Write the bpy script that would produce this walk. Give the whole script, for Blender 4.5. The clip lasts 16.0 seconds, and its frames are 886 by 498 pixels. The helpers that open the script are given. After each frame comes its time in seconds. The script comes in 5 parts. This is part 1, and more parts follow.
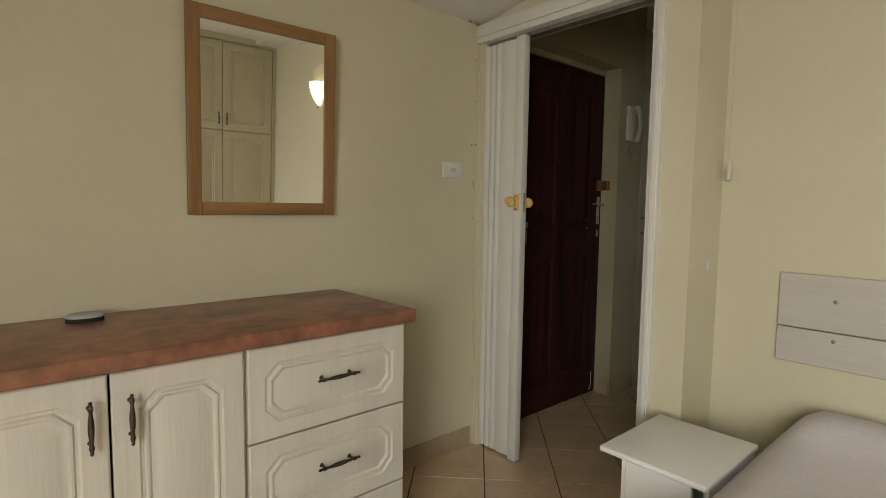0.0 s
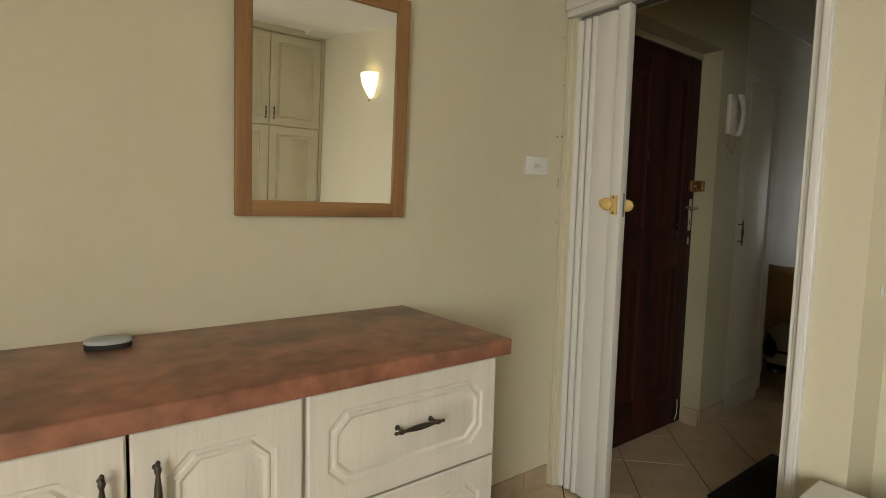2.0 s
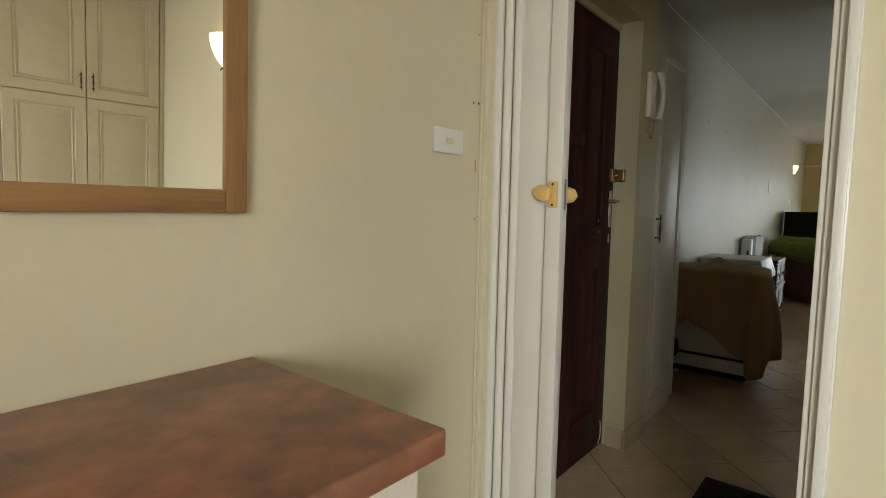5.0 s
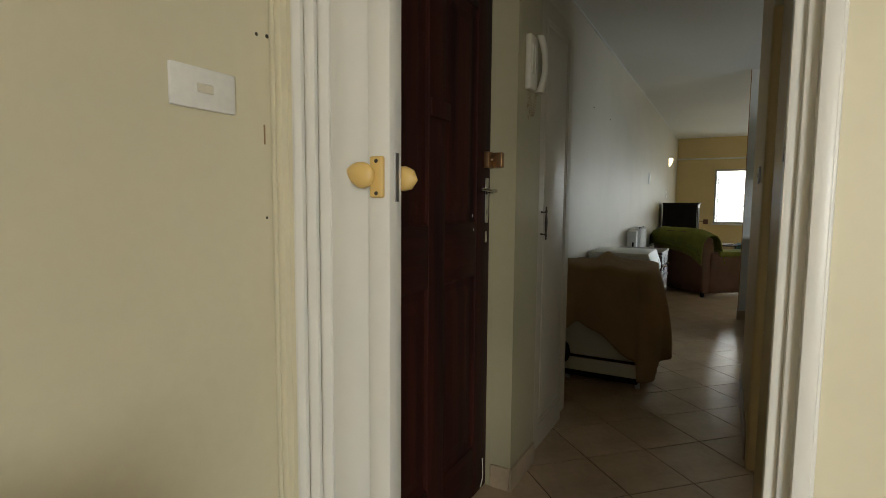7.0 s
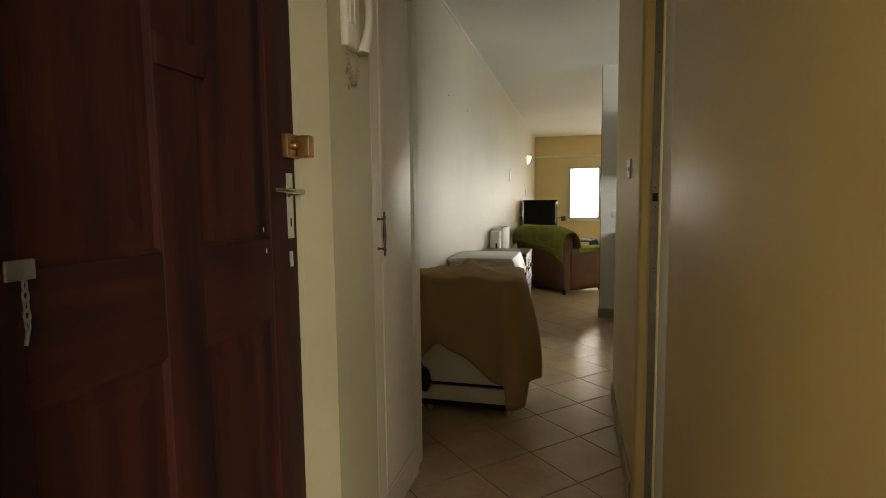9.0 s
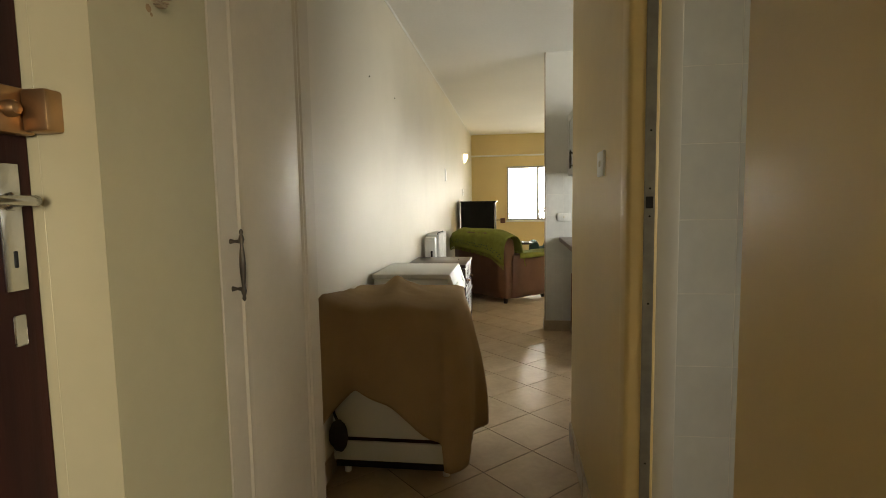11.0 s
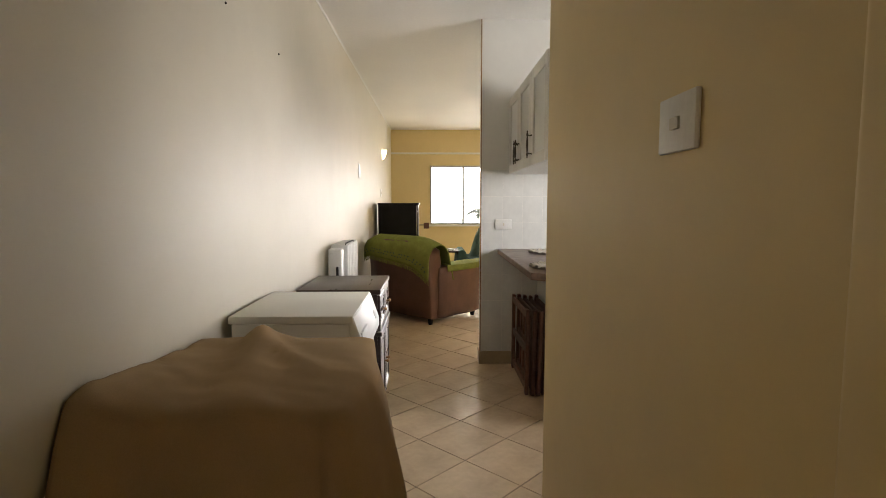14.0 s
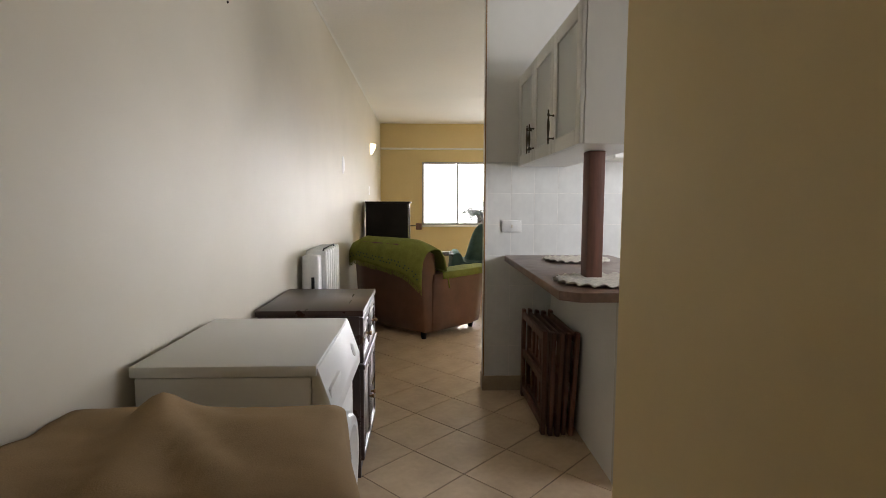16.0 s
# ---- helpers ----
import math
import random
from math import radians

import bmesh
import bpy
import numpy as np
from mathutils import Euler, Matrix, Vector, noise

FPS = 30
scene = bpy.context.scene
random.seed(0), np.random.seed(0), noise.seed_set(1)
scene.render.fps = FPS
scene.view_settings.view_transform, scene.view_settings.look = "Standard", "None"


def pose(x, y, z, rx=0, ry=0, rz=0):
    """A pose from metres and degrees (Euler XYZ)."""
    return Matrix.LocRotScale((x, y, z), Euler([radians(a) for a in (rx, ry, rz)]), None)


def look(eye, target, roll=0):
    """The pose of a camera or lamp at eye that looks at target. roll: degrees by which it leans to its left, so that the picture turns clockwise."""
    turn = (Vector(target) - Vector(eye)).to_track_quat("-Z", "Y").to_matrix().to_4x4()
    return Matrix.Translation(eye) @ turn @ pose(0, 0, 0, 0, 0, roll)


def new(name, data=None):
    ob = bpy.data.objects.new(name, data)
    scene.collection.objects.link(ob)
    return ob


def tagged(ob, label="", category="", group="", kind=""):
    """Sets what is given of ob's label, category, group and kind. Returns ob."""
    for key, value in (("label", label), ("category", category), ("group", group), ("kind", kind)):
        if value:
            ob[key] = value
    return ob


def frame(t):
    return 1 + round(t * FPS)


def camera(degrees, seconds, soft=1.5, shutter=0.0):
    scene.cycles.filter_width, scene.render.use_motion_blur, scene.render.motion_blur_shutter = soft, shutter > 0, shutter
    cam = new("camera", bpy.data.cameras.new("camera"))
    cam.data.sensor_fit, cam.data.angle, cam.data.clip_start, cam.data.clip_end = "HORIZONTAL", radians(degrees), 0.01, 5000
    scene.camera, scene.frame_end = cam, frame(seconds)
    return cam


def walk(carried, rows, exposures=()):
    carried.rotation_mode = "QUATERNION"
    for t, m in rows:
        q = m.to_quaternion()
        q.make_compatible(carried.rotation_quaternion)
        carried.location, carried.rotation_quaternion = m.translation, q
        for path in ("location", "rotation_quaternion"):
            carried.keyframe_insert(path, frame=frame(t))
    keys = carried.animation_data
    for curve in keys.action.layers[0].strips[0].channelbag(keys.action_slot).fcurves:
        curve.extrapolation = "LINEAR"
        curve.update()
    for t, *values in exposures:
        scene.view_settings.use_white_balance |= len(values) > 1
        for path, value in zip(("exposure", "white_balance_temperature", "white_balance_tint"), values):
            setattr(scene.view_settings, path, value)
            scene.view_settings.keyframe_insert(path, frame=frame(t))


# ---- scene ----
cam = camera(81.0, 16.0, 0.9)
ROWS = [  # seconds, x, y, z, yaw, pitch, roll
    (0.0, -0.013, 0.022, 1.236, -41.23, -4.66, -0.78),
    (0.5, 0.006, 0.106, 1.239, -39.15, -4.64, -0.96),
    (1.0, 0.026, 0.227, 1.245, -38.13, -4.57, -1.15),
    (1.5, 0.044, 0.326, 1.248, -37.45, -4.47, -1.32),
    (2.0, 0.084, 0.407, 1.239, -37.18, -4.74, -1.48),
    (2.5, 0.165, 0.514, 1.241, -37.01, -4.98, -1.46),
    (3.0, 0.257, 0.621, 1.257, -37.28, -5.08, -1.43),
    (5.5, 0.602, 0.957, 1.213, -54.23, -4.68, -0.94),
    (6.0, 0.779, 1.009, 1.222, -57.30, -4.90, -0.72),
    (6.5, 0.935, 1.039, 1.225, -59.06, -4.95, -0.56),
    (7.0, 1.062, 1.057, 1.213, -61.21, -5.05, -0.45),
    (7.5, 1.217, 1.085, 1.221, -64.62, -4.93, -0.12),
    (8.0, 1.356, 1.108, 1.225, -68.86, -4.92, 0.24),
    (8.5, 1.531, 1.129, 1.222, -73.09, -5.02, 0.51),
    (9.0, 1.714, 1.150, 1.230, -75.49, -5.14, 0.64),
    (9.5, 1.859, 1.156, 1.234, -76.89, -5.24, 0.86),
    (10.0, 2.022, 1.175, 1.243, -78.61, -5.25, 1.09),
    (12.5, 2.873, 1.300, 1.254, -87.47, -5.12, 0.33),
    (13.0, 3.045, 1.319, 1.255, -88.91, -5.11, 0.26),
    (13.5, 3.204, 1.310, 1.247, -90.50, -5.11, 0.24),
    (14.0, 3.393, 1.286, 1.252, -91.13, -5.09, 0.02),
    (14.5, 3.543, 1.274, 1.249, -91.15, -5.09, -0.09),
    (15.0, 3.714, 1.292, 1.251, -91.19, -5.11, -0.20),
    (15.5, 3.883, 1.314, 1.249, -91.45, -5.10, -0.23),
    (16.0, 4.014, 1.316, 1.240, -92.17, -5.13, -0.15),
]
walk(cam, [(t, pose(x, y, z, 90 + pitch, roll, yaw)) for t, x, y, z, yaw, pitch, roll in ROWS],
     [(0.0, -0.6, 6450, 8), (3.0, -0.12, 6450, 8), (5.3, 0.0, 6250, 6), (7.2, -0.08, 6300, 6), (8.2, 0.18, 6750, 9), (9.2, 0.97, 7450, 9), (10.5, 1.25, 7500, 9), (12.5, 1.48, 7100, 14), (14.0, 1.5, 7050, 18), (16.0, 1.17, 6550, 18)])

# ---- world and light ----
world = bpy.data.worlds.new("sky")
scene.world = world
world.use_nodes = True
wn = world.node_tree.nodes
sky = wn.new("ShaderNodeTexSky")
sky.sky_type = "NISHITA"
sky.sun_disc = False
sky.sun_elevation = radians(31)
sky.sun_rotation = radians(118)
wn["Background"].inputs["Strength"].default_value = 0.15
world.node_tree.links.new(sky.outputs["Color"], wn["Background"].inputs["Color"])


sun = bpy.data.lights.new("sun", "SUN")
sun.energy, sun.angle, sun.color = 3.5, radians(0.5), (1.0, 0.95, 0.88)
new("sun", sun).matrix_world = look((20, -3.7, 8), (20 - 0.76, -3.7 + 0.40, 8 - 0.515))


def window_light(name, eye, target, width, height, watts, colour, spread=radians(180)):
    """Daylight entering by one opening."""
    lamp = bpy.data.lights.new(name, "AREA")
    lamp.shape, lamp.size, lamp.size_y = "RECTANGLE", width, height
    lamp.energy, lamp.color = watts, colour
    lamp.spread = spread
    ob = new(name, lamp)
    ob.matrix_world = look(eye, target)
    return ob


DAY = (1.0, 0.97, 0.92)
window_light("daylight_bedroom", (-1.95, -1.17, 1.42), (0, -0.58, 0.16), 1.06, 1.34, 80, DAY, radians(130))
window_light("daylight_balcony", (13.15, -1.15, 1.1), (9, -1.15, 0.85), 1.8, 2.0, 36, (0.74, 0.89, 1.0))
window_light("daylight_kitchen", (5.9, -1.57, 1.55), (7.25, 0.75, 1.35), 1.4, 0.9, 12, (0.92, 0.965, 1.0), radians(120))
window_light("daylight_bathroom", (3.05, -1.57, 1.55), (3.75, 0.3, 1.1), 0.85, 0.85, 1.6, DAY, radians(100))

# ---- materials ----


def mat(name, base, rough=0.6, metal=0.0, scale=8.0, vary=0.12, bump=0.15, bump_scale=60.0, second=None, stretch=None,
        random_value=0.0, coat=0.0, spec=0.5, fine=0.04):
    """Paint, stone, cloth: a base colour with broad stains and fine grain, and a light relief."""
    m = bpy.data.materials.new(name)
    m.use_nodes = True
    nt = m.node_tree
    n, link = nt.nodes, nt.links.new
    b = n["Principled BSDF"]
    b.inputs["Roughness"].default_value = rough
    b.inputs["Metallic"].default_value = metal
    b.inputs["Coat Weight"].default_value = coat
    b.inputs["Specular IOR Level"].default_value = spec
    co = n.new("ShaderNodeTexCoord")
    mp = n.new("ShaderNodeMapping")
    link(co.outputs["Object"], mp.inputs["Vector"])
    if stretch:
        mp.inputs["Scale"].default_value = stretch
    big = n.new("ShaderNodeTexNoise")
    big.inputs["Scale"].default_value = scale
    big.inputs["Detail"].default_value = 5
    link(mp.outputs["Vector"], big.inputs["Vector"])
    mix = n.new("ShaderNodeMix")
    mix.data_type = "RGBA"
    other = second or tuple(c * (1 - vary) for c in base)
    mix.inputs["A"].default_value = (*base, 1)
    mix.inputs["B"].default_value = (*other, 1)
    ramp = n.new("ShaderNodeValToRGB")
    ramp.color_ramp.elements[0].position = 0.35
    ramp.color_ramp.elements[1].position = 0.68
    link(big.outputs["Fac"], ramp.inputs["Fac"])
    link(ramp.outputs["Color"], mix.inputs["Factor"])
    small = n.new("ShaderNodeTexNoise")
    small.inputs["Scale"].default_value = bump_scale
    small.inputs["Detail"].default_value = 4
    link(mp.outputs["Vector"], small.inputs["Vector"])
    hsv = n.new("ShaderNodeHueSaturation")
    mr = n.new("ShaderNodeMapRange")
    mr.inputs["From Min"].default_value, mr.inputs["From Max"].default_value = 0.3, 0.7
    mr.inputs["To Min"].default_value, mr.inputs["To Max"].default_value = 1 - fine, 1 + fine
    link(small.outputs["Fac"], mr.inputs["Value"])
    out = mr.outputs["Result"]
    if random_value:
        info = n.new("ShaderNodeObjectInfo")
        r2 = n.new("ShaderNodeMapRange")
        r2.inputs["To Min"].default_value, r2.inputs["To Max"].default_value = 1 - random_value, 1 + random_value
        link(info.outputs["Random"], r2.inputs["Value"])
        mul = n.new("ShaderNodeMath")
        mul.operation = "MULTIPLY"
        link(out, mul.inputs[0])
        link(r2.outputs["Result"], mul.inputs[1])
        out = mul.outputs["Value"]
    link(out, hsv.inputs["Value"])
    link(mix.outputs["Result"], hsv.inputs["Color"])
    link(hsv.outputs["Color"], b.inputs["Base Color"])
    rr = n.new("ShaderNodeMapRange")
    rr.inputs["To Min"].default_value, rr.inputs["To Max"].default_value = max(0.02, rough - 0.06), min(1, rough + 0.08)
    link(big.outputs["Fac"], rr.inputs["Value"])
    link(rr.outputs["Result"], b.inputs["Roughness"])
    if bump:
        bp = n.new("ShaderNodeBump")
        bp.inputs["Strength"].default_value = bump
        bp.inputs["Distance"].default_value = 0.004
        link(small.outputs["Fac"], bp.inputs["Height"])
        link(bp.outputs["Normal"], b.inputs["Normal"])
    return m


def glow(name, colour, strength):
    m = bpy.data.materials.new(name)
    m.use_nodes = True
    b = m.node_tree.nodes["Principled BSDF"]
    b.inputs["Base Color"].default_value = (0.8, 0.78, 0.7, 1)
    b.inputs["Emission Color"].default_value = (*colour, 1)
    b.inputs["Emission Strength"].default_value = strength
    return m


def glass(name, rough=0.0):
    m = bpy.data.materials.new(name)
    m.use_nodes = True
    b = m.node_tree.nodes["Principled BSDF"]
    b.inputs["Transmission Weight"].default_value = 1.0
    b.inputs["Roughness"].default_value = rough
    b.inputs["IOR"].default_value = 1.45
    b.inputs["Base Color"].default_value = (0.95, 0.97, 0.96, 1)
    return m


# darker copy of the cream paint: the dim hall's shade put into its colour
CREAMSHADE = mat("shaded_cream_hall_paint", (0.43, 0.39, 0.245), 0.45, scale=1.6, vary=0.10, bump=0.08, bump_scale=30, fine=0.015)
CREAM = mat("cream_wall_paint", (0.66, 0.615, 0.45), 0.36, scale=1.3, vary=0.07, bump=0.08, bump_scale=35, fine=0.015)
LIVING = mat("cream_gloss_wall_paint", (0.60, 0.55, 0.44), 0.54, scale=1.1, vary=0.06, bump=0.3, bump_scale=5, fine=0.015, spec=0.45)
HALLPAINT = mat("deep_cream_gloss_hall_paint", (0.77, 0.60, 0.29), 0.44, scale=1.4, vary=0.08, bump=0.10, bump_scale=12, fine=0.015)
YELLOW = mat("yellow_wall_paint", (0.66, 0.52, 0.26), 0.5, scale=1.3, vary=0.07, bump=0.08, bump_scale=35, fine=0.015)
CEILING = mat("white_ceiling_paint", (0.79, 0.78, 0.74), 0.8, scale=1.0, vary=0.05, bump=0.1, bump_scale=40, fine=0.015)
WHITE = mat("white_gloss_paint", (0.72, 0.71, 0.66), 0.34, scale=3, vary=0.04, bump=0.02, bump_scale=18, fine=0.01)
TILE = mat("beige_floor_tile", (0.63, 0.475, 0.315), 0.22, scale=5, vary=0.16, bump=0.04, bump_scale=30, random_value=0.05, fine=0.05)
GROUT = mat("dark_grout", (0.08, 0.06, 0.05), 0.9, scale=20, vary=0.3)
SKIRT = mat("beige_skirting_tile", (0.46, 0.36, 0.24), 0.3, scale=7, vary=0.2, bump=0.04, random_value=0.06)
WALLTILE = mat("white_wall_tile", (0.70, 0.71, 0.68), 0.12, scale=6, vary=0.04, bump=0.03, bump_scale=18, random_value=0.02)
WALLGROUT = mat("pale_grout", (0.80, 0.79, 0.74), 0.9, scale=20, vary=0.15)
WOODWHITE = mat("limed_white_woodgrain", (0.66, 0.63, 0.55), 0.42, scale=6, vary=0.07, bump=0.22, bump_scale=48, stretch=(3, 3, 0.18), fine=0.03)
COPPER = mat("copper_stone_laminate", (0.34, 0.138, 0.078), 0.32, scale=8, second=(0.175, 0.083, 0.050), bump=0.10, bump_scale=22, fine=0.26)
FRAMEWOOD = mat("oak_veneer", (0.33, 0.175, 0.065), 0.45, scale=7, vary=0.3, bump=0.15, bump_scale=45, stretch=(4, 4, 0.3), fine=0.1)
MAHOGANY = mat("dark_red_varnished_wood", (0.050, 0.012, 0.008), 0.60, scale=5, second=(0.017, 0.006, 0.005), bump=0.15, bump_scale=40, stretch=(4, 4, 0.25), fine=0.15, spec=0.2)
DARKWOOD = mat("near_black_wood", (0.010, 0.008, 0.008), 0.45, scale=4, vary=0.3, bump=0.01, bump_scale=14, stretch=(0.4, 2, 2), fine=0.06, spec=0.2)
SIDEWOOD = mat("dark_brown_varnished_wood", (0.040, 0.016, 0.011), 0.28, scale=4, vary=0.35, bump=0.012, bump_scale=16, stretch=(0.3, 3, 3), fine=0.10)
TABLEWOOD = mat("matt_dark_wood", (0.03, 0.016, 0.012), 0.6, scale=4, vary=0.3, bump=0.02, bump_scale=16, spec=0.2)
CRATEWOOD = mat("red_brown_wood", (0.14, 0.052, 0.030), 0.55, scale=7, vary=0.4, bump=0.2, bump_scale=50, stretch=(4, 4, 0.3), random_value=0.2)
IRON = mat("antique_bronze", (0.10, 0.085, 0.065), 0.42, 0.85, scale=30, vary=0.4, bump=0.15)
CHROME = mat("worn_chrome", (0.6, 0.6, 0.58), 0.22, 1.0, scale=30, vary=0.2, bump=0.05)
BRASS = mat("old_brass", (0.42, 0.25, 0.12), 0.35, 0.9, scale=30, vary=0.3, bump=0.08)
STEEL = mat("grey_steel", (0.35, 0.35, 0.34), 0.4, 0.8, scale=20, vary=0.2, bump=0.05)
KNOBYELLOW = mat("yellow_plastic", (0.72, 0.50, 0.17), 0.4, scale=30, vary=0.1, bump=0.06)
PLASTIC = mat("white_plastic", (0.74, 0.74, 0.71), 0.35, scale=10, vary=0.05, bump=0.04)
OFFWHITE = mat("aged_cream_plastic", (0.66, 0.62, 0.50), 0.4, scale=10, vary=0.08, bump=0.05)
ENAMEL = mat("white_enamel", (0.74, 0.74, 0.71), 0.38, scale=3, vary=0.02, bump=0.0, fine=0.004)
BLACK = mat("black_rubber", (0.012, 0.012, 0.013), 0.75, scale=25, vary=0.4, bump=0.2)
CLOTH = mat("brown_wool_blanket", (0.40, 0.283, 0.162), 0.95, scale=5, vary=0.12, bump=0.22, bump_scale=330, spec=0.08, fine=0.06)
LAMINATE = mat("white_laminate", (0.82, 0.82, 0.80), 0.35, scale=4, vary=0.03, bump=0.01, bump_scale=14, fine=0.01)
LINEN = mat("lilac_bedspread", (0.74, 0.70, 0.75), 0.9, scale=5, vary=0.08, bump=0.3, bump_scale=120, spec=0.15)
LEATHER = mat("tan_leather", (0.135, 0.058, 0.034), 0.42, scale=6, vary=0.25, bump=0.2, bump_scale=90)
GREENTHROW = mat("olive_green_throw", (0.23, 0.25, 0.06), 0.95, scale=12, vary=0.2, bump=0.6, bump_scale=140, spec=0.1, fine=0.12)
TEALTHROW = mat("dark_green_throw", (0.07, 0.12, 0.10), 0.95, scale=10, vary=0.3, bump=0.5, bump_scale=140, spec=0.1)
CUPWHITE = mat("aged_white_cupboard_paint", (0.52, 0.465, 0.35), 0.4, scale=4, vary=0.07, bump=0.05, bump_scale=30, fine=0.02)
PALEBOARD = mat("pale_grey_laminate", (0.55, 0.52, 0.46), 0.5, scale=6, vary=0.08, bump=0.05, stretch=(1, 0.3, 5))
LACE = mat("cream_crochet", (0.80, 0.76, 0.66), 0.95, scale=60, vary=0.3, bump=0.8, bump_scale=220)
COUNTER = mat("brown_laminate_top", (0.20, 0.115, 0.075), 0.3, scale=14, vary=0.3, bump=0.03, fine=0.15)
SCUFF = mat("dark_scuff", (0.05, 0.04, 0.03), 0.9, scale=40, vary=0.4)
STAIN = mat("rusty_wall_stain", (0.36, 0.24, 0.12), 0.7, scale=40, vary=0.3)
LEAF = mat("palm_leaf", (0.12, 0.14, 0.08), 0.5, scale=20, vary=0.4)
GLASS = glass("clear_glass")
FROST = glass("frosted_glass", 0.3)
FROST.node_tree.nodes["Principled BSDF"].inputs["Transmission Weight"].default_value = 0.45
FROST.node_tree.nodes["Principled BSDF"].inputs["Base Color"].default_value = (0.86, 0.88, 0.85, 1)
MIRROR = mat("silvered_mirror", (0.86, 0.87, 0.85), 0.01, 1.0, vary=0.0, bump=0.0, fine=0.0)
MIRROR.node_tree.nodes["Principled BSDF"].inputs["Roughness"].default_value = 0.0
for l in list(MIRROR.node_tree.links):
    if l.to_socket.name == "Roughness":
        MIRROR.node_tree.links.remove(l)
SCONCE = glow("lit_sconce_glass", (1.0, 0.78, 0.42), 3.5)

# ---- builders ----


def thing(name, x, y, z, label, category, group="", rz=0.0, kind=""):
    ob = new(name)
    ob.empty_display_size = 0.1
    ob.matrix_world = pose(x, y, z, 0, 0, rz)
    return tagged(ob, label, category, group, kind)


def part(name, bm, material, parent=None, label="", smooth=None):
    """Links a bmesh as one mesh object under a thing or a part, in its parent's coordinates."""
    me = bpy.data.meshes.new(name)
    bmesh.ops.recalc_face_normals(bm, faces=bm.faces)
    bm.to_mesh(me)
    bm.free()
    me.materials.append(material)
    ob = new(name, me)
    if parent is not None:
        ob.parent = parent
    if label:
        ob["label"] = label
    if smooth is not None:
        for p in me.polygons:
            p.use_smooth = True
        me.set_sharp_from_angle(angle=radians(smooth))
    return ob


def solid(name, bm, material, label, category="", kind="structure", smooth=None, group=""):
    return tagged(part(name, bm, material, None, "", smooth), label, category, group, kind)


def box(x0, x1, y0, y1, z0, z1, bevel=0.0, seg=2, bm=None):
    b = bmesh.new()
    bmesh.ops.create_cube(b, size=1, matrix=Matrix.Translation(((x0 + x1) / 2, (y0 + y1) / 2, (z0 + z1) / 2)) @ Matrix.Diagonal((x1 - x0, y1 - y0, z1 - z0, 1)))
    if bevel:
        bmesh.ops.bevel(b, geom=b.edges[:], offset=bevel, segments=seg, affect="EDGES", profile=0.5)
    return b if bm is None else join(bm, b)


def join(bm, *others):
    for o in others:
        me = bpy.data.meshes.new("tmp")
        o.to_mesh(me)
        o.free()
        bm.from_mesh(me)
        bpy.data.meshes.remove(me)
    return bm


def moved(bm, m):
    bmesh.ops.transform(bm, matrix=m, verts=bm.verts[:])
    return bm


def cyl(radius, length, m=Matrix(), seg=20, radius2=None, bevel=0.0):
    b = bmesh.new()
    bmesh.ops.create_cone(b, cap_ends=True, segments=seg, radius1=radius, radius2=radius if radius2 is None else radius2, depth=length, matrix=m)
    return b


def lathe(profile, m=Matrix(), seg=20):
    """profile: (radius, height) from one end to the other, turned about z."""
    b = bmesh.new()
    rings = []
    for r, h in profile:
        rings.append([b.verts.new((r * math.cos(a), r * math.sin(a), h)) for a in (2 * math.pi * i / seg for i in range(seg))])
    for a, c in zip(rings, rings[1:]):
        for i in range(seg):
            b.faces.new((a[i], a[(i + 1) % seg], c[(i + 1) % seg], c[i]))
    b.faces.new(rings[0][::-1])
    b.faces.new(rings[-1])
    bmesh.ops.remove_doubles(b, verts=b.verts[:], dist=1e-6)
    return moved(b, m)


def tube(points, radius, seg=8, closed=False):
    """A round bar along points."""
    b = bmesh.new()
    pts = [Vector(p) for p in points]
    rings = []
    side = None
    for i, p in enumerate(pts):
        d = (pts[min(i + 1, len(pts) - 1)] - pts[max(i - 1, 0)]).normalized()
        if side is None:
            side = d.orthogonal().normalized()
        side = (side - d * side.dot(d)).normalized()
        up = d.cross(side)
        r = radius(i / (len(pts) - 1)) if callable(radius) else radius
        rings.append([b.verts.new(p + r * (math.cos(a) * side + math.sin(a) * up)) for a in (2 * math.pi * k / seg for k in range(seg))])
    for a, c in zip(rings, rings[1:]):
        for k in range(seg):
            b.faces.new((a[k], a[(k + 1) % seg], c[(k + 1) % seg], c[k]))
    b.faces.new(rings[0][::-1])
    b.faces.new(rings[-1])
    return b


def prism(outline, z0, z1, m=Matrix(), bevel=0.0):
    """A flat outline of (x, y) drawn up from z0 to z1."""
    b = bmesh.new()
    vs = [b.verts.new((x, y, z0)) for x, y in outline]
    f = b.faces.new(vs)
    r = bmesh.ops.extrude_face_region(b, geom=[f])
    bmesh.ops.translate(b, vec=(0, 0, z1 - z0), verts=[v for v in r["geom"] if isinstance(v, bmesh.types.BMVert)])
    if bevel:
        bmesh.ops.bevel(b, geom=b.edges[:], offset=bevel, segments=2, affect="EDGES", profile=0.5)
    return moved(b, m)


